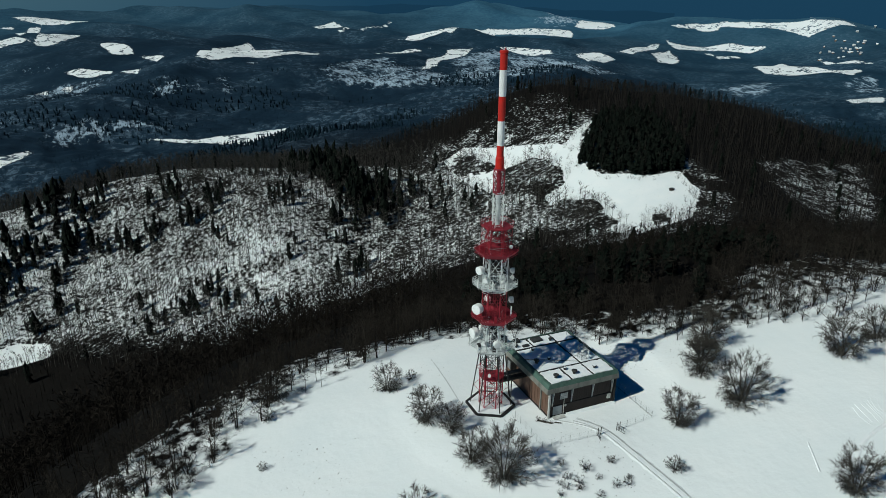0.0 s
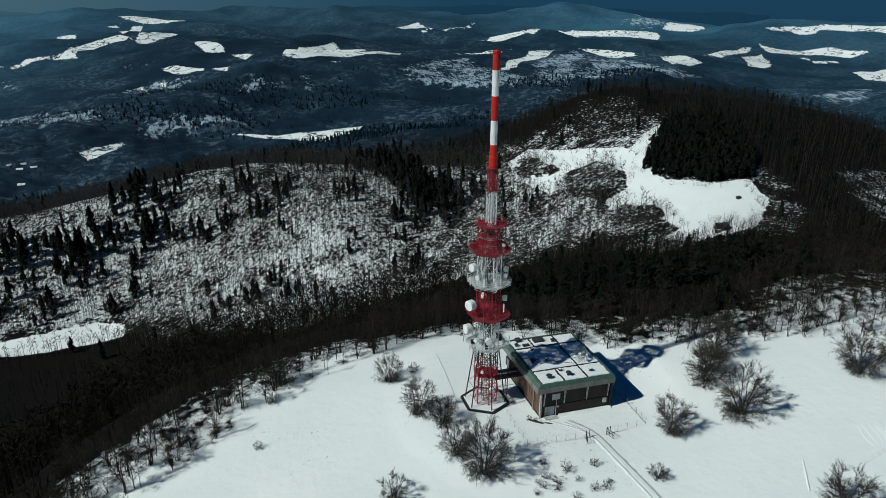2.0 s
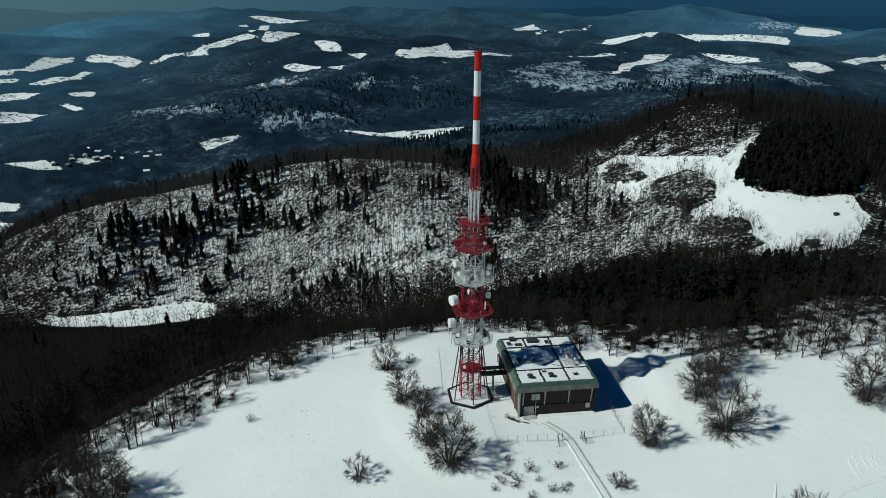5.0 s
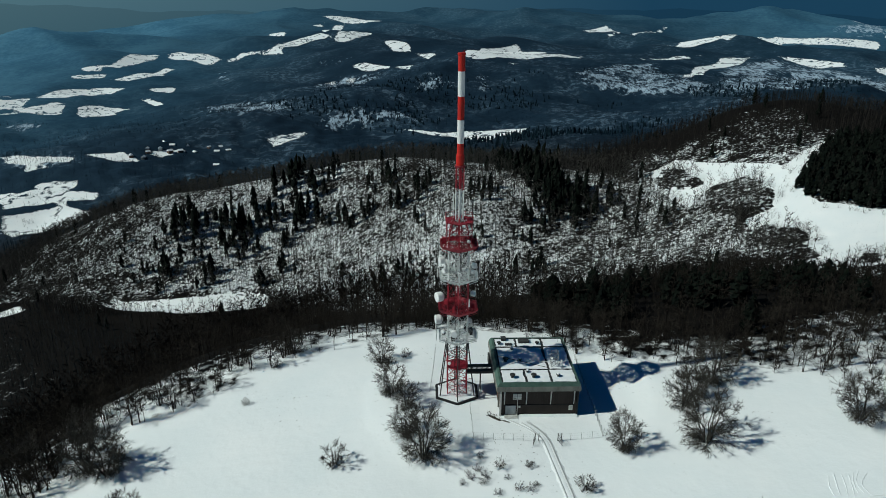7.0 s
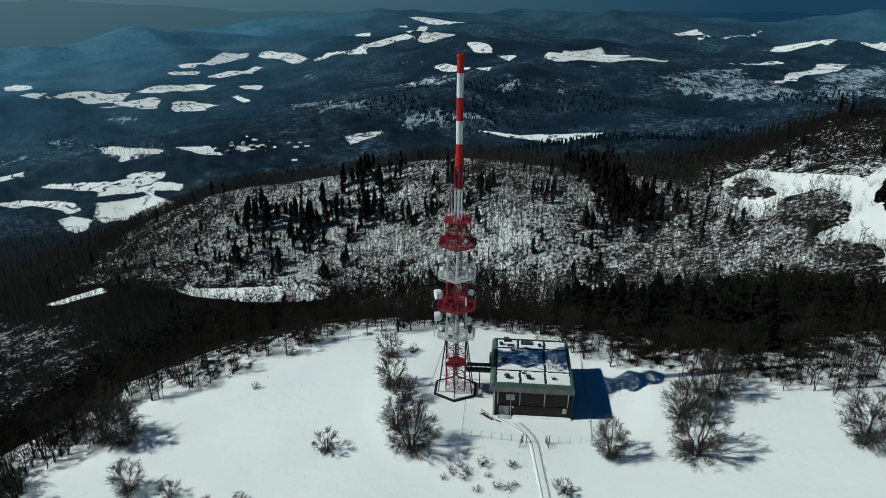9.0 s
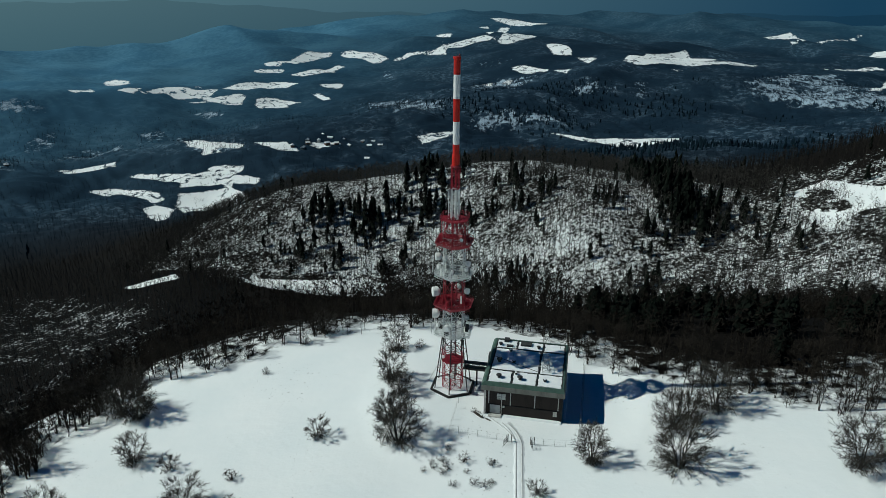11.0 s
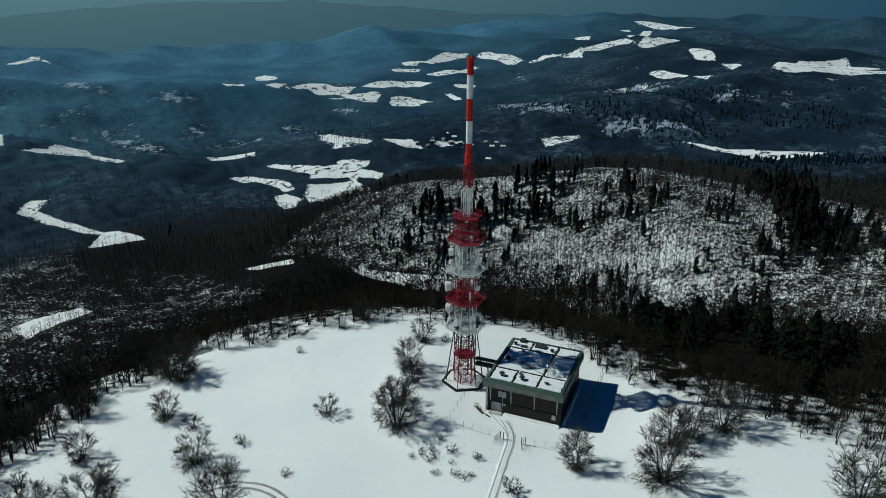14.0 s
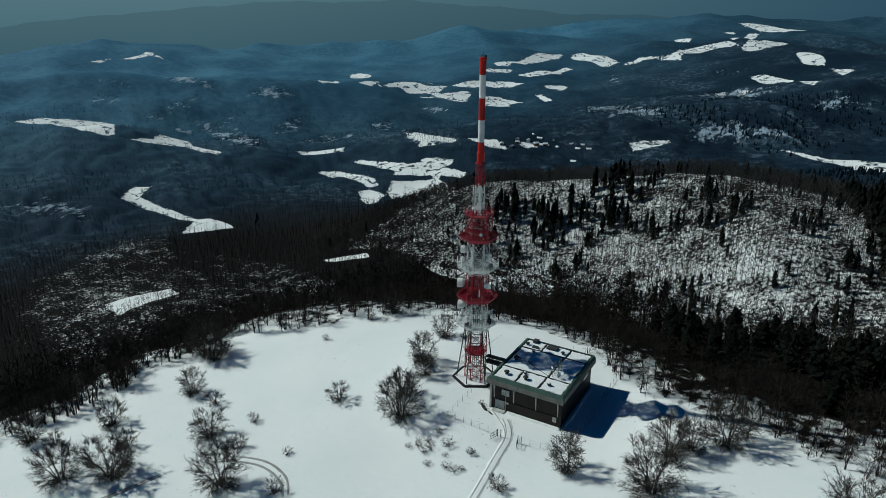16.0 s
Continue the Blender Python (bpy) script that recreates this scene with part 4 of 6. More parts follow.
def dish(at, aim, d, depth=0.45):
    """A drum antenna on a short pipe mount, facing aim (degrees on the plan)."""
    o = thing("microwave_dish", "white drum microwave dish clamped to the lattice tower", "antenna", "dishes on the tower", (TX + at[0], TY + at[1], at[2]), aim)
    bm = bmesh.new()
    r = d / 2
    lathe(bm, [(r * 0.35, -0.35 * d), (r * 0.8, -0.22 * d), (r, -0.1 * d), (r * 1.02, 0), (r * 1.02, depth * d)], 24)
    bmesh.ops.transform(bm, matrix=pose(0, 0, 0, 0, 90, 0), verts=bm.verts)
    drum = part("drum", bm, DISH_WHITE, o)
    bm = bmesh.new()
    lathe(bm, [(r * 0.98, depth * d + 0.003), (r * 0.9, depth * d + 0.02 * d), (r * 0.3, depth * d + 0.04 * d)], 24)
    bmesh.ops.transform(bm, matrix=pose(0, 0, 0, 0, 90, 0), verts=bm.verts)
    part("radome", bm, ANTENNA_WHITE, drum)
    bm = bmesh.new()
    tube(bm, (-0.38 * d, 0, -0.7 * d), (-0.38 * d, 0, 0.7 * d), 0.055, n=6)
    tube(bm, (-0.38 * d, 0, 0), (-0.3 * d, 0, 0), 0.09, n=6)
    tube(bm, (-0.38 * d, 0, 0.3 * d), (-0.38 * d - 0.9, 0, 0.3 * d), 0.04, n=4)
    tube(bm, (-0.38 * d, 0, -0.3 * d), (-0.38 * d - 0.9, 0, -0.3 * d), 0.04, n=4)
    part("mount", bm, STEEL, o)


for _at, _aim, _d in (((-4.1, 0.3, 18.9), 190, 2.1), ((-0.9, -3.4, 17.2), 262, 1.5), ((-3.9, -0.6, 24.9), 205, 2.2), ((3.1, -1.4, 26.0), -20, 1.3),
                      ((-3.5, -0.3, 33.4), 200, 1.7), ((-3.1, -1.7, 31.6), 225, 1.0), ((3.2, -1.2, 32.6), -30, 1.2), ((0.1, -3.2, 31.2), 270, 0.8),
                      ((2.9, -1.9, 31.4), -40, 0.9), ((-3.2, -1.9, 17.0), 230, 0.9), ((0.3, -3.0, 4.7), 268, 1.1), ((-1.8, -2.5, 9.2), 240, 0.7),
                      ((2.6, 1.9, 17.6), 40, 1.2), ((0.2, 3.3, 24.6), 90, 1.4), ((-2.4, 2.2, 32.0), 140, 1.1), ((1.9, -2.6, 38.6), -60, 0.7), ((-1.5, 2.6, 18.2), 120, 1.2)):
    dish(_at, _aim, _d)


def panel_aerial(at, aim):
    o = thing("panel_antenna", "slim white panel antenna on the tower railing", "antenna", "panel antennas on the tower", (TX + at[0], TY + at[1], at[2]), aim)
    part("panel", box(bmesh.new(), (0.05, -0.14, -0.9), (0.2, 0.14, 0.9)), DISH_WHITE, o, bevel=0.03)
    part("pipe", tube(bmesh.new(), (0, 0, -1.4), (0, 0, 1.2), 0.045, n=6), STEEL, o)


for _at, _aim in (((-4.75, -2.4, 16.3), 200), ((-4.75, 1.8, 16.3), 160), ((4.2, -2.4, 16.2), -30), ((4.6, 1.2, 30.8), 10), ((-4.55, -1.4, 30.9), 190), ((0.0, -4.75, 30.9), 270), ((2.2, -3.3, 24.6), -60), ((-2.3, -3.4, 30.9), 235)):
    panel_aerial(_at, _aim)


# ---- the equipment building ----
X0, X1, Y0, Y1, TOP = 73.2, 90.8, 110.2, 131.2, 8.5
BX, BY = X1 - X0, Y1 - Y0


def build_building():
    b = thing("transmitter_building", "flat-roofed dark brown equipment building with snow on its roof", "building", at=(X0, Y0, 0))
    t = 0.35
    part("wall", boxed((0.5, 0.5, -0.4), (BX - 0.5, 0.5 + t, 6.6)), CLADDING, b, "dark brown front wall")
    part("wall", boxed((0.5, BY - 0.5 - t, -0.4), (BX - 0.5, BY - 0.5, 6.6)), CLADDING, b)
    part("wall", boxed((0.5, 0.5 + t, -0.4), (0.5 + t, BY - 0.5 - t, 6.6)), WOOD_CLADDING, b, "sunlit brown boarded side wall")
    part("wall", boxed((BX - 0.5 - t, 0.5 + t, -0.4), (BX - 0.5, BY - 0.5 - t, 6.6)), CLADDING, b)
    part("plinth", boxed((0.35, 0.35, -0.5), (BX - 0.35, BY - 0.35, 0.35)), DARK_CONCRETE, b)
    # boards of the west wall
    for i in range(17):
        y = 1.0 + i * 1.14
        if abs(y - 10.6) > 1.6:
            part("board", boxed((0.42, y, 0.4), (0.497, y + 1.02, 6.5)), WOOD_CLADDING, b)
    # sloping fascia in two bands all round, and the roof
    outer, inner = [(-0.75, -0.25), (BX + 0.25, -0.25), (BX + 0.25, BY + 0.25), (-0.75, BY + 0.25)], [(0.35, 0.35), (BX - 0.35, 0.35), (BX - 0.35, BY - 0.35), (0.35, BY - 0.35)]
    for k in range(4):
        j = (k + 1) % 4
        for name, m, z0, z1, s0, s1 in (("fascia", FASCIA, 6.45, 7.65, 0.0, 0.12), ("fascia_cap", COPPER, 7.65, 8.45, 0.12, 0.62)):
            bm = bmesh.new()
            quad = []
            for i, s, z in ((k, s0, z0), (j, s0, z0), (j, s1, z1), (k, s1, z1)):
                quad.append((outer[i][0] + (inner[i][0] - outer[i][0]) * s, outer[i][1] + (inner[i][1] - outer[i][1]) * s, z))
            cx, cy = BX / 2, BY / 2
            back = [(x + (cx - x) * 0.035, y + (cy - y) * 0.035, z) for x, y, z in quad]
            vs = [bm.verts.new(p) for p in quad + back]
            for f in ((0, 1, 2, 3), (7, 6, 5, 4), (0, 4, 5, 1), (3, 2, 6, 7), (1, 5, 6, 2), (0, 3, 7, 4)):
                bm.faces.new([vs[i] for i in f])
            part(name, bm, m, b)
    part("soffit", boxed((0.06, 0.06, 6.40), (BX - 0.06, BY - 0.06, 6.60)), DARK_CONCRETE, b)
    roof = part("roof", boxed((0.25, 0.25, 7.9), (BX - 0.25, BY - 0.25, 8.22)), MEMBRANE, b, "dark roofing felt")
    part("parapet", boxed((0.2, 0.2, 8.22), (BX - 0.2, 0.42, 8.5)), COPPER, roof)
    part("parapet", boxed((0.2, BY - 0.42, 8.22), (BX - 0.2, BY - 0.2, 8.5)), COPPER, roof)
    part("parapet", boxed((0.2, 0.424, 8.22), (0.42, BY - 0.424, 8.5)), COPPER, roof)
    part("parapet", boxed((BX - 0.42, 0.424, 8.22), (BX - 0.2, BY - 0.424, 8.5)), COPPER, roof)
    # front: pale piers, door, board, meter box, strip windows
    for x in (1.15, 6.0, 11.4, 16.55):
        bm = bmesh.new()
        vs = [(x - 0.10, 0.5, 2.8), (x + 0.10, 0.5, 2.8), (x + 0.10, 0.5, 6.42), (x - 0.10, 0.5, 6.42), (x - 0.10, 0.36, 2.8), (x + 0.10, 0.36, 2.8), (x + 0.10, -0.12, 6.42), (x - 0.10, -0.12, 6.42)]
        vs = [bm.verts.new(p) for p in vs]
        for f in ((0, 1, 2, 3), (7, 6, 5, 4), (0, 4, 5, 1), (3, 2, 6, 7), (1, 5, 6, 2), (0, 3, 7, 4)):
            bm.faces.new([vs[i] for i in f])
        part("pier", bm, PALE, b, "pale tapered pier")
    for xa, xb in ((1.5, 5.7), (6.3, 11.1), (11.7, 16.3)):
        panel = part("wall_panel", boxed((xa, 0.43, 2.9), (xb, 0.497, 6.3)), CLADDING, b)
        n = 8
        for i in range(n):
            x = xa + (xb - xa) * (i + 0.5) / n
            part("batten", boxed((x - 0.04, 0.395, 2.95), (x + 0.04, 0.43, 6.25)), CLADDING, panel)
    part("ledge", boxed((1.2, 0.36, 2.55), (BX - 0.9, 0.497, 2.75)), DARK_CONCRETE, b)
    door = part("garage_door", boxed((1.45, 0.40, 0.36), (3.75, 0.497, 2.5)), DOOR_GREY, b, "pale grey garage door")
    for i in range(5):
        part("door_slat", boxed((1.5, 0.375, 0.42 + i * 0.41), (3.7, 0.40, 0.78 + i * 0.41)), DOOR_GREY, door)
    part("step", boxed((1.2, -0.9, -0.3), (4.1, 0.34, 0.22)), PALE, b, "concrete door step with snow")
    for i in range(2):
        for j in range(2):
            part("sign_board", boxed((3.0 + i * 0.98, 0.30, 4.1 + j * 0.78), (3.9 + i * 0.98, 0.36, 4.8 + j * 0.78)), PALE, b)
    part("sign_bar", boxed((3.15, 0.27, 4.38), (3.75, 0.30, 4.46)), DARK_STEEL, b)
    part("drain_pipe", tube(bmesh.new(), (4.05, 0.3, 0.2), (4.05, 0.3, 4.05), 0.07, n=8), PALE, b)
    part("wall_lamp", boxed((4.3, 0.28, 2.05), (4.75, 0.497, 2.5)), PALE, b, bevel=0.04)
    part("meter_box", boxed((15.5, 0.2, 1.35), (16.35, 0.497, 2.45)), PALE, b, "pale wall cabinet", bevel=0.04)
    part("corner_post", boxed((0.1, 0.1, -0.3), (0.5, 0.5, 6.4)), PALE, b)
    part("corner_post", boxed((0.1, 3.6, -0.3), (0.42, 3.95, 6.4)), FASCIA, b)
    part("corner_post", boxed((BX - 0.5, 0.1, -0.3), (BX - 0.1, 0.5, 6.4)), DARK_CONCRETE, b)
    for y in (4.0, 9.5, 15.0):
        part("window", boxed((BX - 0.497, y, 4.4), (BX - 0.44, y + 2.6, 5.8)), GLASS, b)
    frame = part("wall_cabin", boxed((-1.15, 15.2, 4.2), (0.41, 17.4, 6.38)), DARK_STEEL, b, "dark steel landing box on the side wall")
    part("cabin_door", boxed((-1.19, 15.6, 4.3), (-1.15, 16.6, 6.2)), STEEL, frame)
    # snow lies between the seams of the roof
    rng = random.Random(4)
    rows = (0.5, 5.9, 16.3, BY - 0.5)
    cols = ((0.5, 5.9, 11.5, BX - 0.5), (0.5, 11.6, BX - 0.5), (0.5, 5.6, 11.9, BX - 0.5))
    for r in range(3):
        for a, c in zip(cols[r], cols[r][1:]):
            snow_slab(roof, a + 0.12, c - 0.12, rows[r] + 0.12, rows[r + 1] - 0.12, 8.222, rng)
    for r in (1, 2):
        part("cable_tray", boxed((0.5, rows[r] - 0.08, 8.222), (BX - 0.5, rows[r] + 0.08, 8.46)), DARK_STEEL, roof)
    for x, a, c in ((5.9, 0.5, 5.7), (11.5, 0.5, 5.7), (11.6, 6.1, 16.1), (11.9, 16.5, BY - 0.5), (5.6, 16.5, BY - 0.5)):
        part("cable_tray", boxed((x - 0.06, a, 8.222), (x + 0.06, c, 8.44)), DARK_STEEL, roof)
    for x, y, s in ((3.0, 2.6, 0.75), (7.7, 2.6, 0.75), (13.2, 2.9, 0.55), (6.6, 4.7, 0.5), (2.2, 9.6, 0.8), (5.6, 9.8, 0.55), (10.7, 17.6, 0.6), (1.5, 17.7, 0.6), (4.3, 14.9, 0.5)):
        bm = bmesh.new()
        lathe(bm, [(s * 0.45, 8.22), (s * 0.42, 8.22 + s), (s * 0.85, 8.24 + s), (s * 0.8, 8.24 + s * 1.25), (s * 0.25, 8.24 + s * 1.5)], 14, (x, y, 0))
        vent = part("roof_vent", bm, DARK_STEEL, roof, "dark mushroom roof vent")
        if s < 0.6:
            part("vent_snow", lathe(bmesh.new(), [(s * 0.6, 8.252 + s * 1.32), (s * 0.5, 8.29 + s * 1.45), (s * 0.2, 8.31 + s * 1.55)], 12, (x, y, 0)), SNOW, vent)
    for x, y, w, d, h in ((6.3, 18.0, 2.6, 1.7, 0.6), (2.2, 19.2, 1.2, 1.4, 0.8), (3.0, 16.9, 1.6, 0.8, 0.5)):
        hatch = part("roof_hatch", boxed((x, y, 8.22), (x + w, y + d, 8.22 + h)), MEMBRANE, roof, bevel=0.05)
        part("hatch_frame", boxed((x - 0.08, y - 0.08, 8.22), (x + w + 0.08, y + d + 0.08, 8.36)), STEEL, hatch)
    for x, y, h in ((15.9, 18.6, 2.8), (12.4, 20.0, 1.8), (5.2, 12.6, 1.6)):
        part("rod", tube(bmesh.new(), (x, y, 8.2), (x, y, 8.2 + h), 0.04, 0.02, n=5), STEEL, roof)
    part("lightning_cable", tube(bmesh.new(), (0.6, 12.0, 8.42), (11.5, 6.6, 8.42), 0.07, n=5), DARK_STEEL, roof)


def snow_slab(parent, xa, xb, ya, yb, z, rng):
    """A sheet of snow with a wavering, rounded edge."""
    n = 10
    pts = []
    for (ax, ay), (bx, by) in (((xa, ya), (xb, ya)), ((xb, ya), (xb, yb)), ((xb, yb), (xa, yb)), ((xa, yb), (xa, ya))):
        for i in range(n):
            f = i / n
            w = rng.uniform(0.0, 0.28)
            x, y = ax + (bx - ax) * f, ay + (by - ay) * f
            pts.append((x + (1 if x < (xa + xb) / 2 else -1) * w * (ax == bx or i == 0), y + (1 if y < (ya + yb) / 2 else -1) * w * (ay == by or i == 0)))
    bm = bmesh.new()
    prism(bm, pts, z, z + 0.16, 0.99)
    part("roof_snow", bm, SNOW, parent, "smooth snow on the roof")


build_building()


def build_roof_mast():
    o = thing("roof_antenna_frame", "small galvanised lattice frame with dishes on the building roof", "antenna", at=(X0 + 13.1, Y0 + 7.6, 8.22))
    part("base", boxed((-1.0, -1.0, 0), (1.0, 1.0, 0.12)), CONCRETE, o)
    bm = bmesh.new()
    c = [(-0.75, -0.75), (0.75, -0.75), (0.75, 0.75), (-0.75, 0.75)]
    for i in range(4):
        p, q = c[i], c[(i + 1) % 4]
        tube(bm, (*p, 0.1), (p[0], p[1], 3.6), 0.05, n=5)
        for z in (1.2, 2.4, 3.6):
            tube(bm, (*p, z), (*q, z), 0.04, n=4)
        for z in (0.1, 1.2, 2.4):
            tube(bm, (*p, z), (*q, z + 1.2), 0.035, n=4)
    part("frame", bm, STEEL, o)
    for x, y, z, a, r in ((0.9, -0.9, 1.1, -40, 0.5), (1.0, 0.7, 1.9, 20, 0.42), (-0.8, -0.9, 2.6, 240, 0.35), (1.7, 0.2, 1.2, 0, 0.4)):
        bm = bmesh.new()
        lathe(bm, [(r * 0.2, -0.2), (r * 0.8, -0.08), (r, 0.05), (r * 0.95, 0.06), (r * 0.3, -0.05)], 18)
        bmesh.ops.transform(bm, matrix=pose(x, y, z, 0, 0, a) @ pose(0, 0, 0, 0, 90, 0), verts=bm.verts)
        part("dish", bm, DISH_WHITE, o)
    part("arm", tube(bmesh.new(), (-3.4, 0.2, 0.9), (-0.75, 0.2, 1.2), 0.07, n=6), DISH_WHITE, o)
    part("pole", tube(bmesh.new(), (0.3, 0.3, 0.1), (0.3, 0.3, 4.4), 0.045, n=6), STEEL, o)


build_roof_mast()


def build_bridge():
    """The covered cable bridge from tower to building."""
    o = thing("cable_bridge", "dark steel cable bridge between tower and building", "bridge", at=(0, 0, 0))
    xa, xb, y, z = TX + 2.4, X0 + 0.5, 121.6, 4.9
    part("deck", boxed((xa, y - 0.7, z), (xb, y + 0.7, z + 0.18)), DARK_STEEL, o)
    part("cover", boxed((xa, y - 0.75, z + 1.25), (xb, y + 0.75, z + 1.35)), DARK_STEEL, o)
    for s in (-0.7, 0.7):
        bm = bmesh.new()
        n = 6
        for i in range(n):
            p, q = xa + (xb - xa) * i / n, xa + (xb - xa) * (i + 1) / n
            tube(bm, (p, y + s, z + 0.15), (q, y + s, z + 1.28), 0.05, n=4)
            tube(bm, (p, y + s, z + 0.15), (p, y + s, z + 1.28), 0.05, n=4)
        part("side_truss", bm, DARK_STEEL, o)
        part("stringer", boxed((xa, y + s - 0.06, z - 0.35), (xb, y + s + 0.06, z - 0.002)), DARK_STEEL, o)
    for x in (xa + 3.2,):
        for s in (-0.6, 0.6):
            part("support", tube(bmesh.new(), (x, y + s, -0.3), (x, y + s, z - 0.3), 0.11, n=8), DARK_STEEL, o)


build_bridge()


# ---- fence, gate, track and small things in the yard ----
def fence(label, pts, spacing=2.2, high=1.7):
    o = thing("wire_fence", label, "fence", at=(*pts[0], ground_z(*pts[0])))
    z0 = ground_z(*pts[0])
    wires = bmesh.new()
    last = None
    for (ax, ay), (bx, by) in zip(pts, pts[1:]):
        n = max(1, round(math.hypot(bx - ax, by - ay) / spacing))
        for i in range(n + 1):
            x, y = ax + (bx - ax) * i / n, ay + (by - ay) * i / n
            p = Vector((x - pts[0][0], y - pts[0][1], ground_z(x, y) - z0))
            if last is None or (p - last).length > 0.3:
                part("post", tube(bmesh.new(), p - Vector((0, 0, 0.3)), p + Vector((0, 0, high)), 0.04, n=6), STEEL, o)
                if last is not None:
                    for h in (0.5, 1.05, high - 0.05):
                        tube(wires, last + Vector((0, 0, h)), p + Vector((0, 0, h)), 0.008, n=3, caps=False)
                last = p
    part("wire", wires, STEEL, o)


fence("galvanised wire fence on posts in the snow", [(67.0, 113.5), (67.0, 102.1), (79.6, 101.2)])
fence("galvanised wire fence on posts in the snow", [(85.1, 101.2), (94.3, 101.7), (94.8, 112.0), (95.0, 136.5)])


def gate(x, y, turn, open_turn):
    z = ground_z(x, y)
    o = thing("metal_gate", "dark metal gate leaf standing open in the snow", "gate", "gate leaves", (x, y, z), turn)
    for dx in (0.0, 0.75):
        part("gate_post", tube(bmesh.new(), (dx, 0, -0.3), (dx, 0, 1.9), 0.09, n=8), DARK_STEEL, o)
    leaf = bmesh.new()
    e = Vector((math.cos(radians(open_turn)), math.sin(radians(open_turn)), 0)) * 2.1
    for h in (0.25, 0.9, 1.6):
        tube(leaf, (0, 0, h), (e.x, e.y, h), 0.045, n=5)
    for s in range(6):
        p = e * (s / 5)
        tube(leaf, (p.x, p.y, 0.2), (p.x, p.y, 1.65), 0.03, n=4)
    part("leaf", leaf, DARK_STEEL, o)


gate(79.9, 101.2, 0, 250)
gate(84.7, 101.2, 0, 285)


def ribbon(name, label, centre, width, material, lift, category="track"):
    """A strip that follows the ground, with a wavering edge."""
    rng = random.Random(len(centre))
    pts = []
    for (ax, ay), (bx, by) in zip(centre, centre[1:]):
        n = max(1, int(math.hypot(bx - ax, by - ay) / 0.8))
        pts += [(ax + (bx - ax) * i / n, ay + (by - ay) * i / n) for i in range(n)]
    pts.append(centre[-1])
    for _ in range(6):
        pts = [pts[0]] + [((a[0] + 2 * b[0] + c[0]) / 4, (a[1] + 2 * b[1] + c[1]) / 4) for a, b, c in zip(pts, pts[1:], pts[2:])] + [pts[-1]]
    verts, faces = [], []
    for i, (x, y) in enumerate(pts):
        a, b = pts[max(i - 1, 0)], pts[min(i + 1, len(pts) - 1)]
        d = Vector((b[0] - a[0], b[1] - a[1])).normalized()
        w = width * rng.uniform(0.42, 0.58)
        for s, dz in ((-1, -0.10), (-0.8, lift), (0.8, lift), (1, -0.10)):
            px, py = x - d.y * w * s, y + d.x * w * s
            verts.append((px, py, ground_z(px, py) + dz))
        if i:
            k = 4 * i
            faces += [(k - 4 + j, k - 3 + j, k + 1 + j, k + j) for j in range(3)]
    tagged(new(name, mesh_of(name, verts, faces, material, True)), label, category, kind="structure")


ROAD = [(78.5, 107.6), (80.5, 105.5), (82.3, 101.5), (82.9, 95), (84.0, 85), (84.9, 75), (85.5, 62), (85.0, 40)]
ribbon("track_bed", "packed snow vehicle track leading to the gate", ROAD, 2.6, SNOW, 0.10)
for _s in (-0.62, 0.62):
    ribbon("wheel_rut", "grey wheel rut pressed into the snow", [(x + _s, y) for x, y in ROAD], 0.42, PACKED, 0.13)
ribbon("wheel_rut", "muddy wheel rut in the snow by the door", [(74.6, 109.3), (77, 107.2), (79.8, 104.8), (81.4, 101.8)], 0.35, PACKED, 0.14)


BEND = [(12, 45), (17, 55), (21, 63.5), (25.5, 68.5), (31, 72), (37, 73.2), (41, 72.8), (46, 71), (50, 67), (53, 62), (55, 54)]
for _side in (-0.8, 0.8):
    ribbon("wheel_rut", "curved vehicle rut pressed into the snow between trees", [(px, py + _side) for px, py in BEND], 0.6, RUT, 0.05)


def blob(name, label, cx, cy, rx, ry, turn, material, lift, seed):
    """A ragged flat patch that lies on the ground."""
    rng = random.Random(seed)
    n = 26
    edge = [rng.uniform(0.82, 1.12) for _ in range(n)]
    c, s = math.cos(radians(turn)), math.sin(radians(turn))
    verts = [(cx, cy, ground_z(cx, cy) + lift)]
    for k, f in ((0, 0.55), (1, 1.0)):
        for i in range(n):
            a = 2 * math.pi * i / n
            u, v = rx * math.cos(a) * f * edge[i], ry * math.sin(a) * f * edge[i]
            x, y = cx + u * c - v * s, cy + u * s + v * c
            verts.append((x, y, ground_z(x, y) + (lift if k == 0 else -0.05)))
    faces = [(0, 1 + i, 1 + (i + 1) % n) for i in range(n)]
    for i in range(n):
        j = (i + 1) % n
        faces += [(1 + i, 1 + n + i, 1 + n + j), (1 + i, 1 + n + j, 1 + j)]
    tagged(new(name, mesh_of(name, verts, faces, material, True)), label, "ground", kind="structure")


blob("mud_patch", "dark wet earth where the snow has melted", 72.3, 109.6, 2.3, 0.5, -42, EARTH, 0.09, 3)
blob("mud_patch", "dark wet earth where the snow has melted", 74.6, 108.3, 1.2, 0.28, -30, EARTH, 0.09, 5)
ribbon("ski_track", "single straight mark scraped into the snow", [(115.2, 79.8), (113.1, 76.5), (110.6, 72.8)], 0.4, SNOW, 0.07)
ribbon("snow_bank", "low trampled bank of snow along a path", [(116, 69.5), (119, 71.8), (123.5, 74.4), (127, 75.4), (133, 76.3), (141, 76.8)], 1.0, SNOW, 0.10)
ribbon("footpath", "faint trodden line in the snow behind the tower", [(58, 120.5), (59, 132), (60, 146)], 0.3, PACKED, 0.03)
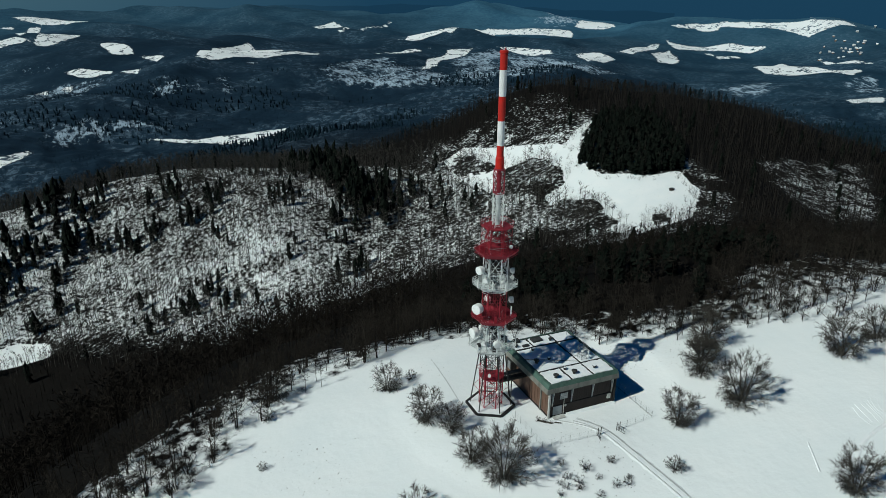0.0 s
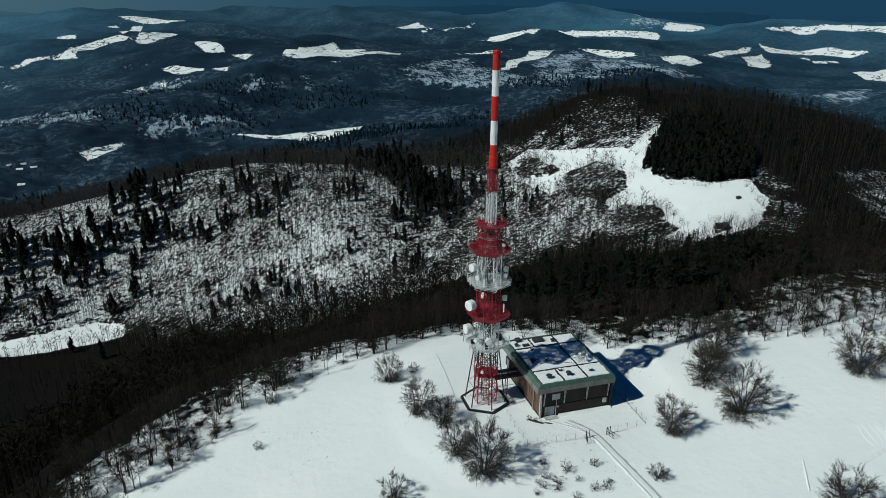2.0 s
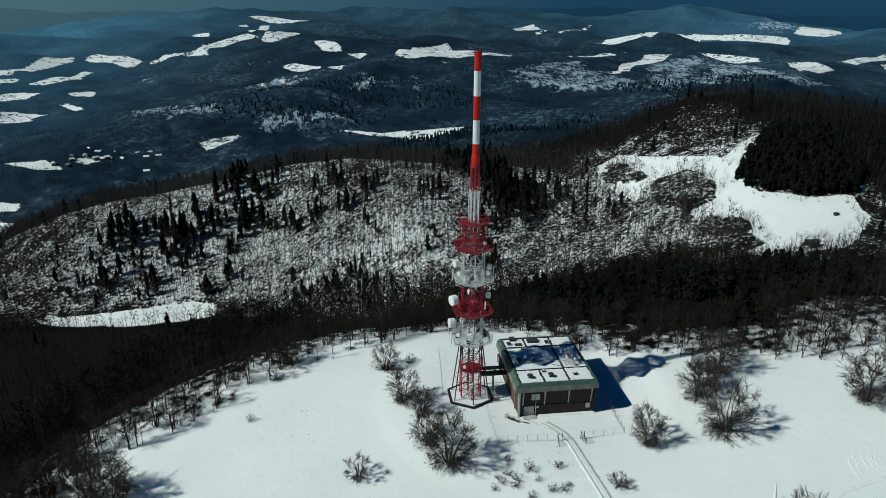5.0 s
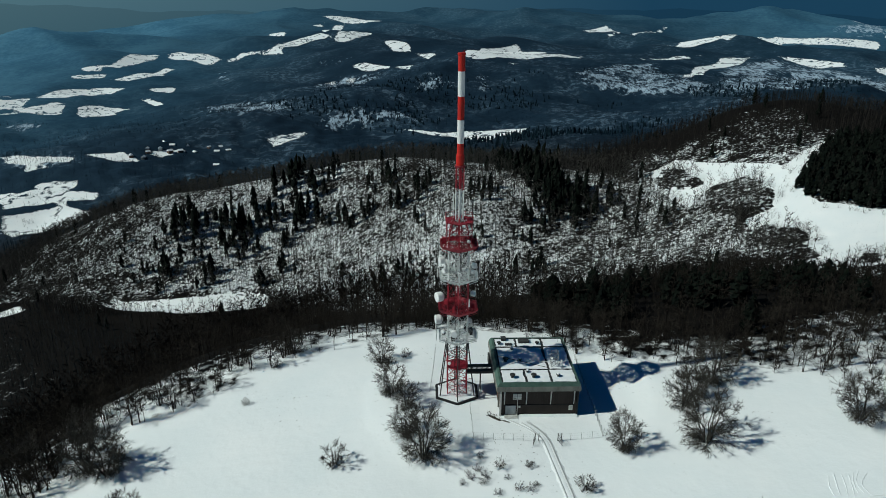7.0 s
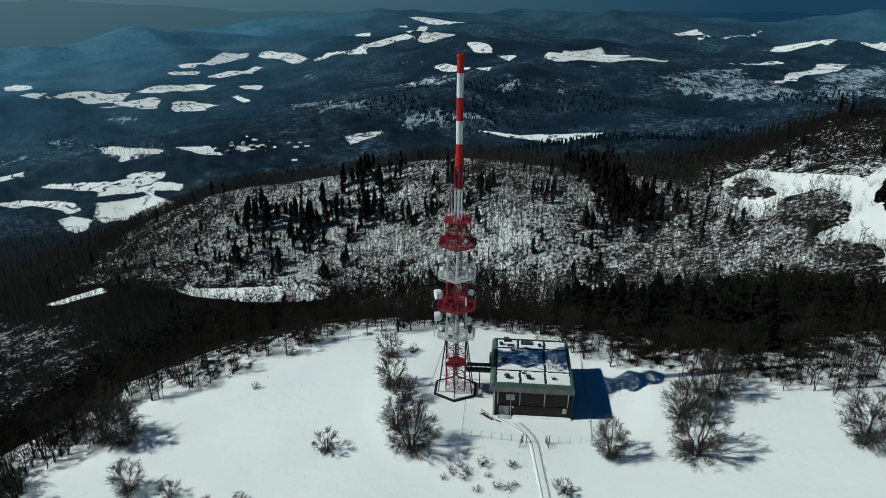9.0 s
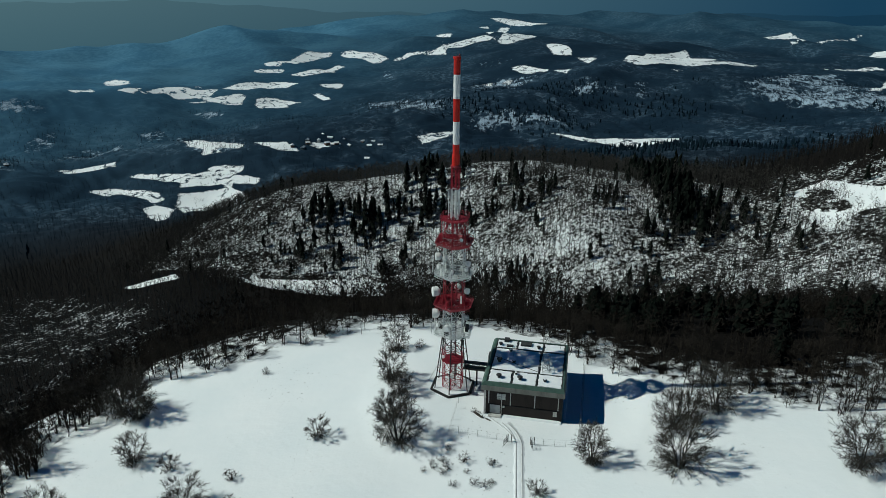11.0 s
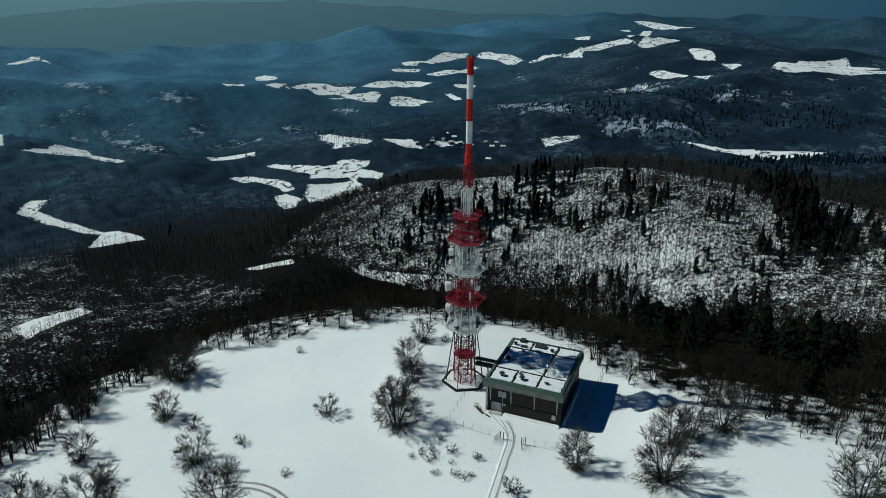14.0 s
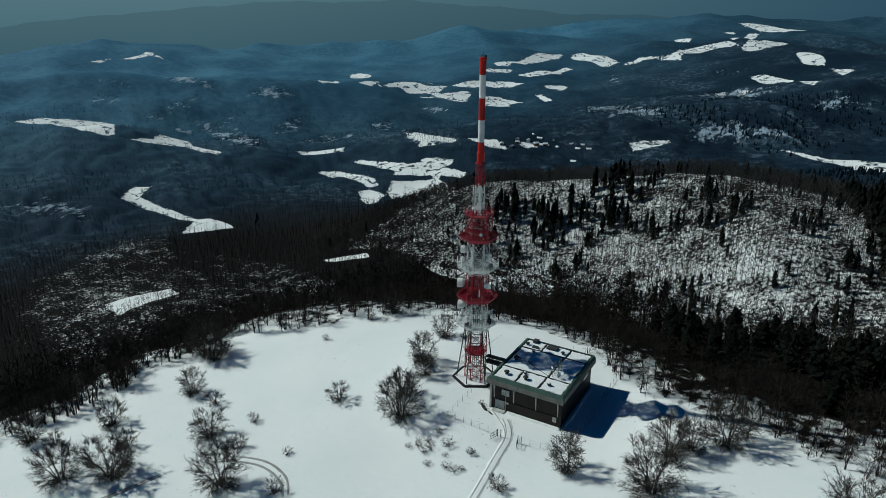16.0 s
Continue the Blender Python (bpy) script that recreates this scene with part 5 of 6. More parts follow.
ribbon("snow_drift", "ragged drift of snow along the foot of the wall", [(77.8, 110.35), (82, 110.25), (86, 110.35), (90.6, 110.2)], 1.1, SNOW, 0.30)
ribbon("footpath", "narrow trodden line along the wire fence", [(94.5, 101.9), (95.1, 112.0), (95.3, 136.5)], 0.38, PACKED, 0.03)
ribbon("snow_drift", "ragged drift of snow along the foot of the wall", [(90.9, 111), (91.0, 118), (90.9, 125), (90.8, 131)], 1.2, SNOW, 0.30)
# scraped sledge marks on the slope
for _i in range(7):
    _x, _y = 130 + 1.05 * _i, 77.5 + 0.5 * math.sin(_i * 1.7)
    ribbon("sledge_mark", "shallow grooves scraped into the snow", [(_x, _y), (_x + 1.2 * math.sin(_i * 0.7), _y + 2.6), (_x + 1.6 + 0.1 * _i, _y + 5.5)], 0.09, SNOW, 0.04)


def house(x, y, turn, w, d, h, walls):
    """A far village house with a snowy gable roof."""
    o = thing("village_house", "distant house with a snow-covered gable roof", "house", "village houses", (x, y, ground_z(x, y) + 0.3), turn)
    part("wall", boxed((-w / 2, -d / 2, -4), (w / 2, d / 2, h)), walls, o)
    bm = bmesh.new()
    r = 0.38 * d
    vs = [bm.verts.new(p) for p in ((-w / 2 - 0.5, -d / 2 - 0.5, h), (w / 2 + 0.5, -d / 2 - 0.5, h), (w / 2 + 0.5, d / 2 + 0.5, h), (-w / 2 - 0.5, d / 2 + 0.5, h), (-w / 2 - 0.5, 0, h + r), (w / 2 + 0.5, 0, h + r))]
    for f in ((0, 1, 5, 4), (2, 3, 4, 5), (0, 4, 3), (1, 2, 5), (3, 2, 1, 0)):
        bm.faces.new([vs[i] for i in f])
    roof = part("roof", bm, SNOW, o)
    part("chimney", boxed((w * 0.2, -0.5, h + r * 0.4), (w * 0.2 + 0.9, 0.4, h + r + 1.1)), CONCRETE, roof)
    for k in (-1, 1):
        part("window", boxed((k * w * 0.25 - 0.7, -d / 2 - 0.06, h * 0.45), (k * w * 0.25 + 0.7, -d / 2 - 0.003, h * 0.75)), GLASS, o)


_hr = random.Random(9)
VILLAGE = [(-456, 1356), (-436, 1351), (-439, 1378), (-418, 1358), (-411, 1383), (-370, 1387), (-352, 1375), (-350, 1395), (-331, 1382), (-472, 1308), (-496, 1311), (-1277, 1251), (-1182, 1187), (-1247, 1275), (-1161, 1218), (-1103, 1187), (-1059, 1171), (-1062, 1385), (-1061, 1441), (-1007, 1433), (-1026, 1481), (2784, 2233), (2776, 2170), (2873, 2195), (2812, 2106), (3127, 2305), (2843, 2327), (2681, 2066), (2813, 2047)]
VILLAGE += [(-480 + _hr.uniform(0, 160), 1300 + _hr.uniform(0, 100)) for _ in range(6)]
VILLAGE += [(2710 + _hr.gauss(0, 75), 2080 + _hr.gauss(0, 60)) for _ in range(24)]
for _x, _y in VILLAGE:
    house(_x, _y, _hr.uniform(0, 180), _hr.uniform(7, 11), _hr.uniform(6, 8), _hr.uniform(3, 5), _hr.choice((PALE, CONCRETE, WOOD_CLADDING)))

_hut = thing("field_hut", "small dark timber hut in the snowy clearing", "hut", at=(388, 431, ground_z(388, 431)))
part("wall", boxed((-1.6, -1.2, -1), (1.6, 1.2, 1.5)), CLADDING, _hut)
_bm = bmesh.new()
prism(_bm, [(-1.9, -1.5), (1.9, -1.5), (1.9, 1.5), (-1.9, 1.5)], 1.5, 2.2, 0.35)
part("roof", _bm, MEMBRANE, _hut)


# ---- trees and bushes of the meadow ----
def spikes(segments):
    """Tapered three-sided limbs from rows of start, end, and the two radii, as arrays."""
    s = np.asarray(segments, float)
    a, b, ra, rb = s[:, :3], s[:, 3:6], s[:, 6], s[:, 7]
    d = b - a
    d /= np.maximum(np.linalg.norm(d, axis=1, keepdims=True), 1e-6)
    up = np.where(np.abs(d[:, 2:]) > 0.9, np.array([[1.0, 0, 0]]), np.array([[0, 0, 1.0]]))
    u = np.cross(d, up)
    u /= np.linalg.norm(u, axis=1, keepdims=True)
    v = np.cross(d, u)
    verts, faces, base = [], [], 0
    thick = rb > 0
    for m, ends in ((thick, 2), (~thick, 1)):
        if not m.any():
            continue
        n = m.sum()
        ring = [a[m] + ra[m, None] * (u[m] * math.cos(k * 2.0944) + v[m] * math.sin(k * 2.0944)) for k in range(3)]
        if ends == 2:
            ring += [b[m] + rb[m, None] * (u[m] * math.cos(k * 2.0944) + v[m] * math.sin(k * 2.0944)) for k in range(3)]
            f = [(0, 1, 4), (0, 4, 3), (1, 2, 5), (1, 5, 4), (2, 0, 3), (2, 3, 5)]
        else:
            ring.append(b[m])
            f = [(0, 1, 3), (1, 2, 3), (2, 0, 3)]
        w = len(ring)
        verts.append(np.stack(ring, 1).reshape(-1, 3))
        faces.append((base + np.arange(n)[:, None, None] * w + np.array(f)[None]).reshape(-1, 3))
        base += n * w
    return np.concatenate(verts), np.concatenate(faces)


def grow(rng, stems, boughs, twigs, fine, thick, twig, low, wide, straight=0.0):
    """Stems, boughs and twigs that fill a domed crown of height 1. Returns the segments of the stems and of the crown."""
    wood, crown, joints = [], [], []

    def unit(v):
        return v / (np.linalg.norm(v) + 1e-9)

    # the crown is a dome that is widest in its lower half
    mid = np.array([0, 0, 0.40 + 0.6 * low])
    half = np.array([wide / 2, wide / 2, 0.60 - 0.6 * low])
    for s in range(stems):
        ang = 2.4 * s + rng.uniform(-0.4, 0.4)
        reach = 0.0 if stems == 1 else (0.25 + 0.65 * ((s * 0.618) % 1.0)) * wide / 2 * (1 - straight)
        end = np.array([np.cos(ang) * reach, np.sin(ang) * reach, rng.uniform(0.66, 0.9) * (1 - 0.5 * (reach / wide) ** 2 * 4 * 0.3)])
        p = np.array([np.cos(ang), np.sin(ang), 0.0]) * 0.012 * stems ** 0.6 - [0, 0, 0.03]
        start, r = p.copy(), thick * rng.uniform(0.7, 1.15)
        for k in range(1, 6):
            f = k / 5
            q = start + (end - start) * np.array([f ** 1.3, f ** 1.3, f]) + rng.normal(0, 0.012, 3)
            wood.append((*p, *q, r * (1 - 0.16 * (k - 1)), r * (1 - 0.16 * k)))
            joints.extend(p + (q - p) * g for g in (0.25, 0.75))
            p = q
    joints = np.array(joints)
    for n in range(boughs):
        v = unit(rng.normal(0, 1, 3))
        goal = mid + v * half * rng.uniform(0.35, 1.0) ** 0.5 * rng.uniform(0.82, 1.08)
        goal[2] = max(goal[2], 0.05 + 0.5 * low + 0.06 * rng.uniform())
        cost = np.linalg.norm(joints - goal + [0, 0, 0.12], axis=1) + np.where(joints[:, 2] > goal[2] - 0.06, 0.6, 0) + rng.uniform(0, 0.10, len(joints))
        o = joints[np.argmin(cost)]
        l = np.linalg.norm(goal - o)
        m = o + (goal - o) * 0.5 + rng.normal(0, 0.05, 3) * l - [0, 0, 0.05 * l]
        br = thick * (0.08 + 0.36 * l)
        crown.append((*o, *m, br, br * 0.65))
        crown.append((*m, *goal, br * 0.65, twig * 0.7))
        for _ in range(twigs):
            g = rng.uniform(0.2, 1.0)
            c = o + (m - o) * g * 2 if g < 0.5 else m + (goal - m) * (g * 2 - 1)
            td = unit(unit(c - mid * [1, 1, 0.7]) * 0.8 + rng.normal(0, 0.5, 3) + [0, 0, 0.25])
            tl = rng.uniform(0.07, 0.15)
            tip = c + td * tl
            crown.append((*c, *tip, twig * 1.5, 0))
            for _ in range(fine):
                h = c + (tip - c) * rng.uniform(0.15, 0.95)
                crown.append((*h, *(h + unit(td + rng.normal(0, 0.6, 3)) * tl * rng.uniform(0.4, 0.8)), twig, 0))
    return wood, crown


def tree_thing(name, label, category, group, rng, *args, material=None):
    o = thing(name, label, category, group)
    wood, crown = grow(rng, *args)
    for n, seg in (("trunk", wood), ("crown", crown)):
        ob = new(n, mesh_of(n, *spikes(seg), material or BARK_MEADOW))
        ob.parent = o
    return o


MEADOW_TREES = [(56.5, 95.3, 11.5), (49.0, 118.2, 8.5), (45.9, 135.2, 7.0), (97.4, 94.3, 9.0), (114.0, 106.6, 9.5), (123.6, 115.0, 11.5), (114.0, 93.0, 11.5),
                (146.0, 94.5, 12.6), (117.6, 111.0, 7.5), (35.0, 60.3, 11.5), (19.0, 73.0, 8.5), (10.0, 52.5, 12.5), (0.4, 47.4, 11.0), (-23.0, 55.0, 8.0),
                (-8.7, 67.8, 7.5), (-11.6, 101.0, 12.0), (-17.0, 103.5, 12.0), (-33.0, 108.0, 11.0), (21.0, 146.0, 7.5), (-40.0, 92.0, 11.0), (-28.0, 84.0, 8.0),
                (52.6, 113.2, 7.0), (52.6, 103.0, 7.5), (112.0, 63.5, 10.0), (160.0, 97.0, 9.0), (-1.4, 86.2, 8.0), (-38.0, 72.0, 9.0), (-24.0, 118.0, 9.0)]
MEADOW_BUSHES = [(38.2, 98.0, 6.8), (87.3, 85.2, 4.6), (13.9, 123.6, 2.4), (8.6, 85.6, 5.5), (28.8, 74.4, 4.4), (46.9, 66.3, 4.8), (24.3, 83.8, 3.2), (40.8, 77.5, 2.4),
                 (9.4, 59.0, 6.2), (3.4, 64.0, 6.0), (77.6, 93.0, 2.3), (68.0, 96.3, 1.8),
                 (-11.7, 109.4, 3.8), (78.2, 87.9, 1.6), (-30.0, 64.0, 5.0), (-15.0, 58.0, 5.0), (52.0, 137.5, 3.0), (18.0, 140.0, 4.0)]

_rng = np.random.default_rng(7)
FORMS = [tree_thing("bare_tree", "bare spreading deciduous tree with grey twigs in the snow", "tree", "trees on the meadow", _rng, s, b, t, 6, 0.0150, 0.0024, l, w)
         for s, b, t, l, w in ((7, 120, 7, 0.02, 1.0), (5, 120, 7, 0.06, 0.92), (8, 125, 7, 0.0, 1.08), (4, 115, 7, 0.10, 0.85))]
BUSHES = [tree_thing("bare_bush", "low bare bush with dark twigs in the snow", "bush", "bushes on the meadow", _rng, s, b, 6, 5, 0.016, 0.0048, 0.03, 1.15)
          for s, b in ((11, 60), (9, 66), (13, 60))]


def plant(forms, rows, k_wide, k_flat, north=0.0):
    rng = random.Random(11)
    used = set()
    for i, (x, y, w) in enumerate(rows):
        y += north * w
        f = forms[i % len(forms)]
        m = pose(x, y, ground_z(x, y) - 0.05, 0, 0, rng.uniform(0, 360))
        if i % len(forms) not in used:
            used.add(i % len(forms))
            f.matrix_basis = m
            o = f
        else:
            o = copy_thing(f, m)
        s = w * k_wide
        o.scale = (s * k_flat, s * k_flat, s * rng.uniform(0.88, 1.05))


plant(FORMS, MEADOW_TREES, 1.05, 1.08, 0.28)
plant(BUSHES, MEADOW_BUSHES, 0.85, 1.05, 0.15)

# tangled clumps of dead growth on bare humps
CLUMP_PLACES = [(67.3, 93.0, 2.2), (66.0, 91.2, 2.0), (68.9, 91.4, 2.4), (71.8, 93.6, 3.0), (68.2, 90.0, 2.2), (70.8, 86.8, 2.0), (74.9, 87.6, 2.3), (77.0, 87.2, 2.4), (65.2, 92.4, 1.5), (71.0, 110.7, 1.5), (72.2, 109.9, 1.3), (73.4, 108.9, 1.0), (64.1, 90.2, 1.8), (72.9, 90.6, 1.6)]
CLUMPS = [tree_thing("brush_clump", "low dark tangle of dead brush in the snow", "bush", "brush clumps on the meadow", _rng, 9, 46, 4, 3, 0.022, 0.009, 0.0, 1.5, material=BARK_WOOD) for _ in range(3)]
plant(CLUMPS, CLUMP_PLACES, 0.72, 1.15)


# ---- the woods ----
def scatter(name, label, category, templates, x, y, size, material, sink=0.2, wide=None, kind="stuff"):
    """One mesh of many trees: each template turned, scaled and set on the ground."""
    rng = np.random.default_rng(len(x))
    z = height(x, y) - sink
    pick = rng.integers(0, len(templates), len(x))
    turn = rng.uniform(0, 2 * np.pi, len(x))
    verts, faces, base = [], [], 0
    for k, (tv, tf) in enumerate(templates):
        m = pick == k
        if not m.any():
            continue
        c, s, h = np.cos(turn[m])[:, None], np.sin(turn[m])[:, None], size[m][:, None]
        w = h if wide is None else h * wide
        px = (tv[None, :, 0] * c - tv[None, :, 1] * s) * w + x[m][:, None]
        py = (tv[None, :, 0] * s + tv[None, :, 1] * c) * w + y[m][:, None]
        pz = tv[None, :, 2] * h + z[m][:, None]
        n = m.sum()
        verts.append(np.stack([px, py, pz], -1).reshape(-1, 3))
        faces.append((base + np.arange(n)[:, None, None] * len(tv) + tf[None]).reshape(-1, 3))
        base += n * len(tv)
    me = mesh_of(name, np.concatenate(verts), np.concatenate(faces), material)
    return tagged(new(name, me), label, category, kind=kind)


def conifer(rng, tiers, sides, slim):
    """A spruce or pine: full ragged tiers that round off to the top."""
    verts, faces = [], []
    for t in range(tiers):
        f = t / tiers
        z0, z1 = 0.10 + 0.84 * f, min(1.0, 0.10 + 0.84 * f + 2.0 / tiers)
        r = slim * (1 - f ** 1.7) ** 0.8 * (0.65 + 0.35 * min(1, 3 * f)) * rng.uniform(0.75, 1.2) + 0.015
        b = len(verts)
        cx, cy = rng.normal(0, 0.02, 2)
        for k in range(sides):
            a = 2 * np.pi * (k + rng.uniform(-0.4, 0.4)) / sides
            q = r * rng.uniform(0.45, 1.2)
            verts.append((cx + q * np.cos(a), cy + q * np.sin(a), z0 + rng.uniform(-0.06, 0.04)))
        verts.append((cx + rng.normal(0, 0.03), cy + rng.normal(0, 0.03), z1))
        for k in range(sides):
            faces.append((b + k, b + (k + 1) % sides, b + sides))
    v, f = spikes([(0, 0, -0.02, 0, 0, 0.5, 0.02, 0)])
    return np.concatenate([np.array(verts), v]), np.concatenate([np.array(faces), f + len(verts)])


def sprays(segments, rng):
    """The finest twigs as single slender blades, each turned its own way."""
    s = np.asarray(segments, float)
    a, b, r = s[:, :3], s[:, 3:6], s[:, 6:7]
    u = np.cross(b - a, rng.normal(0, 1, a.shape))
    u *= r / np.maximum(np.linalg.norm(u, axis=1, keepdims=True), 1e-6)
    m = a + (b - a) * 0.45
    return np.stack([a, m + u, b, m - u], 1).reshape(-1, 3), (np.arange(len(s))[:, None, None] * 4 + np.array([(0, 1, 2), (0, 2, 3)])[None]).reshape(-1, 3)


def bare(rng, limbs, twigs, thick, twig, limb=0.45, low=0.32):
    """A forest tree: one stem, upward limbs and sprays of twigs, all of height 1."""
    seg = [(0, 0, -0.03, rng.normal(0, 0.02), rng.normal(0, 0.02), 0.97, thick, 0)]
    fine = []
    for i in range(limbs):
        f = rng.uniform(low, 0.92)
        a = rng.uniform(0, 2 * np.pi)
        l = rng.uniform(0.16, 0.34) * (1.15 - 0.6 * f)
        o = np.array([0, 0, f])
        d = np.array([np.cos(a) * 0.75, np.sin(a) * 0.75, rng.uniform(0.5, 1.1)])
        e = o + d / np.linalg.norm(d) * l
        seg.append((*o, *e, thick * limb, 0))
        for _ in range(twigs):
            g = o + (e - o) * rng.uniform(0.25, 0.95)
            w = d / np.linalg.norm(d) + rng.normal(0, 0.55, 3)
            fine.append((*g, *(g + w / np.linalg.norm(w) * l * rng.uniform(0.35, 0.7)), twig))
    v, f = spikes(seg)
    if not fine:
        return v, f
    fv, ff = sprays(fine, rng)
    return np.concatenate([v, fv]), np.concatenate([f, ff + len(v)])


def sites(spacing, lo, hi, seed):
    """Jittered sites of the woods between two distances from the knoll, in the northern wedge that fits the camera's
    view.
    """
    rng = np.random.default_rng(seed)
    gx, gy = np.meshgrid(np.arange(-hi, hi, spacing), np.arange(-40, hi, spacing))
    x = (gx + rng.uniform(-0.5, 0.5, gx.shape) * spacing).ravel()
    y = (gy + rng.uniform(-0.5, 0.5, gy.shape) * spacing).ravel()
    r = np.hypot(x - 66, y)
    az = np.degrees(np.arctan2(x - 66, y + 30))
    m = (r > lo) & (r <= hi) & (az > -72) & (az < 66)
    x, y = x[m], y[m]
    return x, y, openness(x, y), rng


_r = np.random.default_rng(3)
NEAR_FORMS = [bare(_r, 9, 3, 0.009, 0.0095) for _ in range(12)]
RIM_FORMS = [bare(_r, 13, 4, 0.012, 0.0056) for _ in range(6)] + [spikes(sum(grow(_r, 4, 18, 3, 0, 0.012, 0.005, 0.12, 0.8), [])) for _ in range(6)]
EDGE_RNG = np.random.default_rng(5)

# the edge of the woods round the meadow: trees that can be told apart
x, y, d, rng = sites(4.4, 30, 300, 21)
m = (d < np.where((x < 0) & (y < 112), 4.0, np.where(x > 90, 3.0, 0.5))) & (d > -rim_depth(x, y)) & (rng.uniform(0, 1, len(x)) < np.where(x < 45, 0.5, 1.0))
x, y = x[m], y[m]
order = np.argsort(np.hypot(x - 66, y - 60))[:290]
EDGE_FORMS = [tree_thing("woodland_tree", "bare grey-brown tree at the edge of the woods", "tree", "trees along the edge of the woods", EDGE_RNG, s, b, 4, 2, 0.016, 0.0032, l, w, 0.4, material=BARK_EDGE)
              for s, b, l, w in ((1, 28, 0.38, 0.5), (2, 30, 0.32, 0.55), (3, 34, 0.26, 0.66), (1, 30, 0.34, 0.58), (4, 34, 0.24, 0.7), (2, 30, 0.42, 0.5))]
for _i, _k in enumerate(order):
    _f = EDGE_FORMS[_i % 6]
    _m = pose(x[_k], y[_k], ground_z(x[_k], y[_k]) - 0.1, 0, 0, rng.uniform(0, 360))
    _h = rng.uniform(7.0, 13.0) * (0.72 if x[_k] > 95 else 1.0)
    if _i < 6:
        _f.matrix_basis = _m
        _o = _f
    else:
        _o = copy_thing(_f, _m)
    _o.scale = (_h, _h, _h)

# slopes below the knoll
x, y, d, rng = sites(5.8, 30, 400, 22)
m = d < -rim_depth(x, y) * np.where(x > 45, 0.6, 1.0) - np.where((x < 0) & (y < 112), 9, 0)
x, y = x[m], y[m]
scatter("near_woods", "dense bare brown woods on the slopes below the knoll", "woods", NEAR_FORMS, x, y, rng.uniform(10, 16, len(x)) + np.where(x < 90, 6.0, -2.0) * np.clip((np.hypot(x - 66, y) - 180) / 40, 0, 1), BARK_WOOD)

# saplings and brush in the snow along the edge
x, y, d, rng = sites(3.0, 30, 300, 31)
m = (d < -0.5 + rng.normal(0, 1.5, len(d))) & (d > -rim_depth(x, y) - 3) & (rng.uniform(0, 1, len(x)) < np.where(x < 45, np.where(y > 105, 0.42, 0.12), np.where(x < 100, 0.55, np.where(x < 140, 0.6, 0.55))))
x, y, d = x[m], y[m], d[m]
scatter("edge_thicket", "thicket of bare saplings and young trees along the edge of the woods", "thicket", RIM_FORMS, x, y, rng.uniform(3.0, 8, len(x)) + np.clip(-d / 5, 0, 4), BARK_EDGE, wide=1.15)

# the close row of tall stems along the west edge
ROW_FORMS = [spikes(sum(grow(_r, n, 20, 4, 1, 0.019, 0.005, 0.3, w, 0.3), [])) for n, w in ((2, 0.5), (3, 0.6), (2, 0.45), (4, 0.65))]
x, y, d, rng = sites(3.7, 30, 200, 33)
m = (d < 2.5) & (d > -13) & (rng.uniform(0, 1, len(x)) < np.where(d > -6, 1.0, 0.6)) & (x < -5) & (y > 50) & (y < 116)
scatter("edge_row", "close row of tall bare stems along the west edge of the meadow", "thicket", ROW_FORMS, x[m], y[m], rng.uniform(7.0, 11.5, m.sum()), BARK_EDGE)

# dark spruces and pines below the building
STAND = np.array([(88, 176), (118, 168), (150, 158), (185, 160), (195, 200), (140, 210), (95, 202)], float)
x, y, d, rng = sites(6.0, 60, 420, 23)
stand = inside(STAND, x, y)
m = ((stand > 0) & (rng.uniform(0, 1, len(x)) < 0.36)) | ((d < -14) & (x > 90) & (np.sin(x / 31 + 1) * np.sin(y / 43 + 0.5) + 0.25 * rng.normal(size=len(x)) > 1.0))
SPRUCE = [conifer(_r, 18, 13, 0.23) for _ in range(6)]
lone = np.array([(141, 140), (143, 143), (174, 147), (177, 150), (221, 162), (215, 187), (219, 190), (262, 318), (268, 326), (275, 318), (279, 312), (284, 304), (291, 300), (297, 296), (250, 330)], float)
x, y, m = np.append(x[m], lone[:, 0]), np.append(y[m], lone[:, 1]), np.ones(m.sum() + len(lone), bool)
scatter("near_spruces", "dark spruces and pines standing in the woods below the knoll", "woods", SPRUCE, x[m], y[m], rng.uniform(8, 12.5, m.sum()), NEEDLES)

# hill opposite and east hill
HILL_FORMS = [bare(_r, 6, 0, 0.020, 0.01, 0.55) for _ in range(8)]
SLOPE_FORMS = [bare(_r, 7, 3, 0.0155, 0.0115, 0.6, 0.38) for _ in range(12)]
x, y, d, rng = sites(4.5, 400, 950, 24)
sunny = inside(SUNNY, x, y)
m = (d < -3) & (sunny > -5) & (rng.uniform(0, 1, len(x)) < np.clip((y - 430) / 160, 0.78, 1.0))
scatter("hill_woods", "bare woods on the snowy hill opposite", "woods", SLOPE_FORMS, x[m], y[m], rng.uniform(11, 20, m.sum()), BARK_HILL)
x, y, d, rng = sites(6.0, 400, 950, 34)
sunny = inside(SUNNY, x, y)
m = (d < -3) & (sunny <= -5) & (rng.uniform(0, 1, len(x)) < np.where(inside(EAST_SLOPE, x, y) > 0, 0.75, 1.0)) & ((x > 120) | (rng.uniform(0, 1, len(x)) < np.where(inside(WEST_VALLEY, x, y) > -40, 1.0, 0.5)))
west = inside(WEST_VALLEY, x, y) > -60
scatter("valley_woods", "dark bare woods in the valleys and on the east hill", "woods", HILL_FORMS, x[m & ~west], y[m & ~west], rng.uniform(10, 17, (m & ~west).sum()), BARK_EAST)
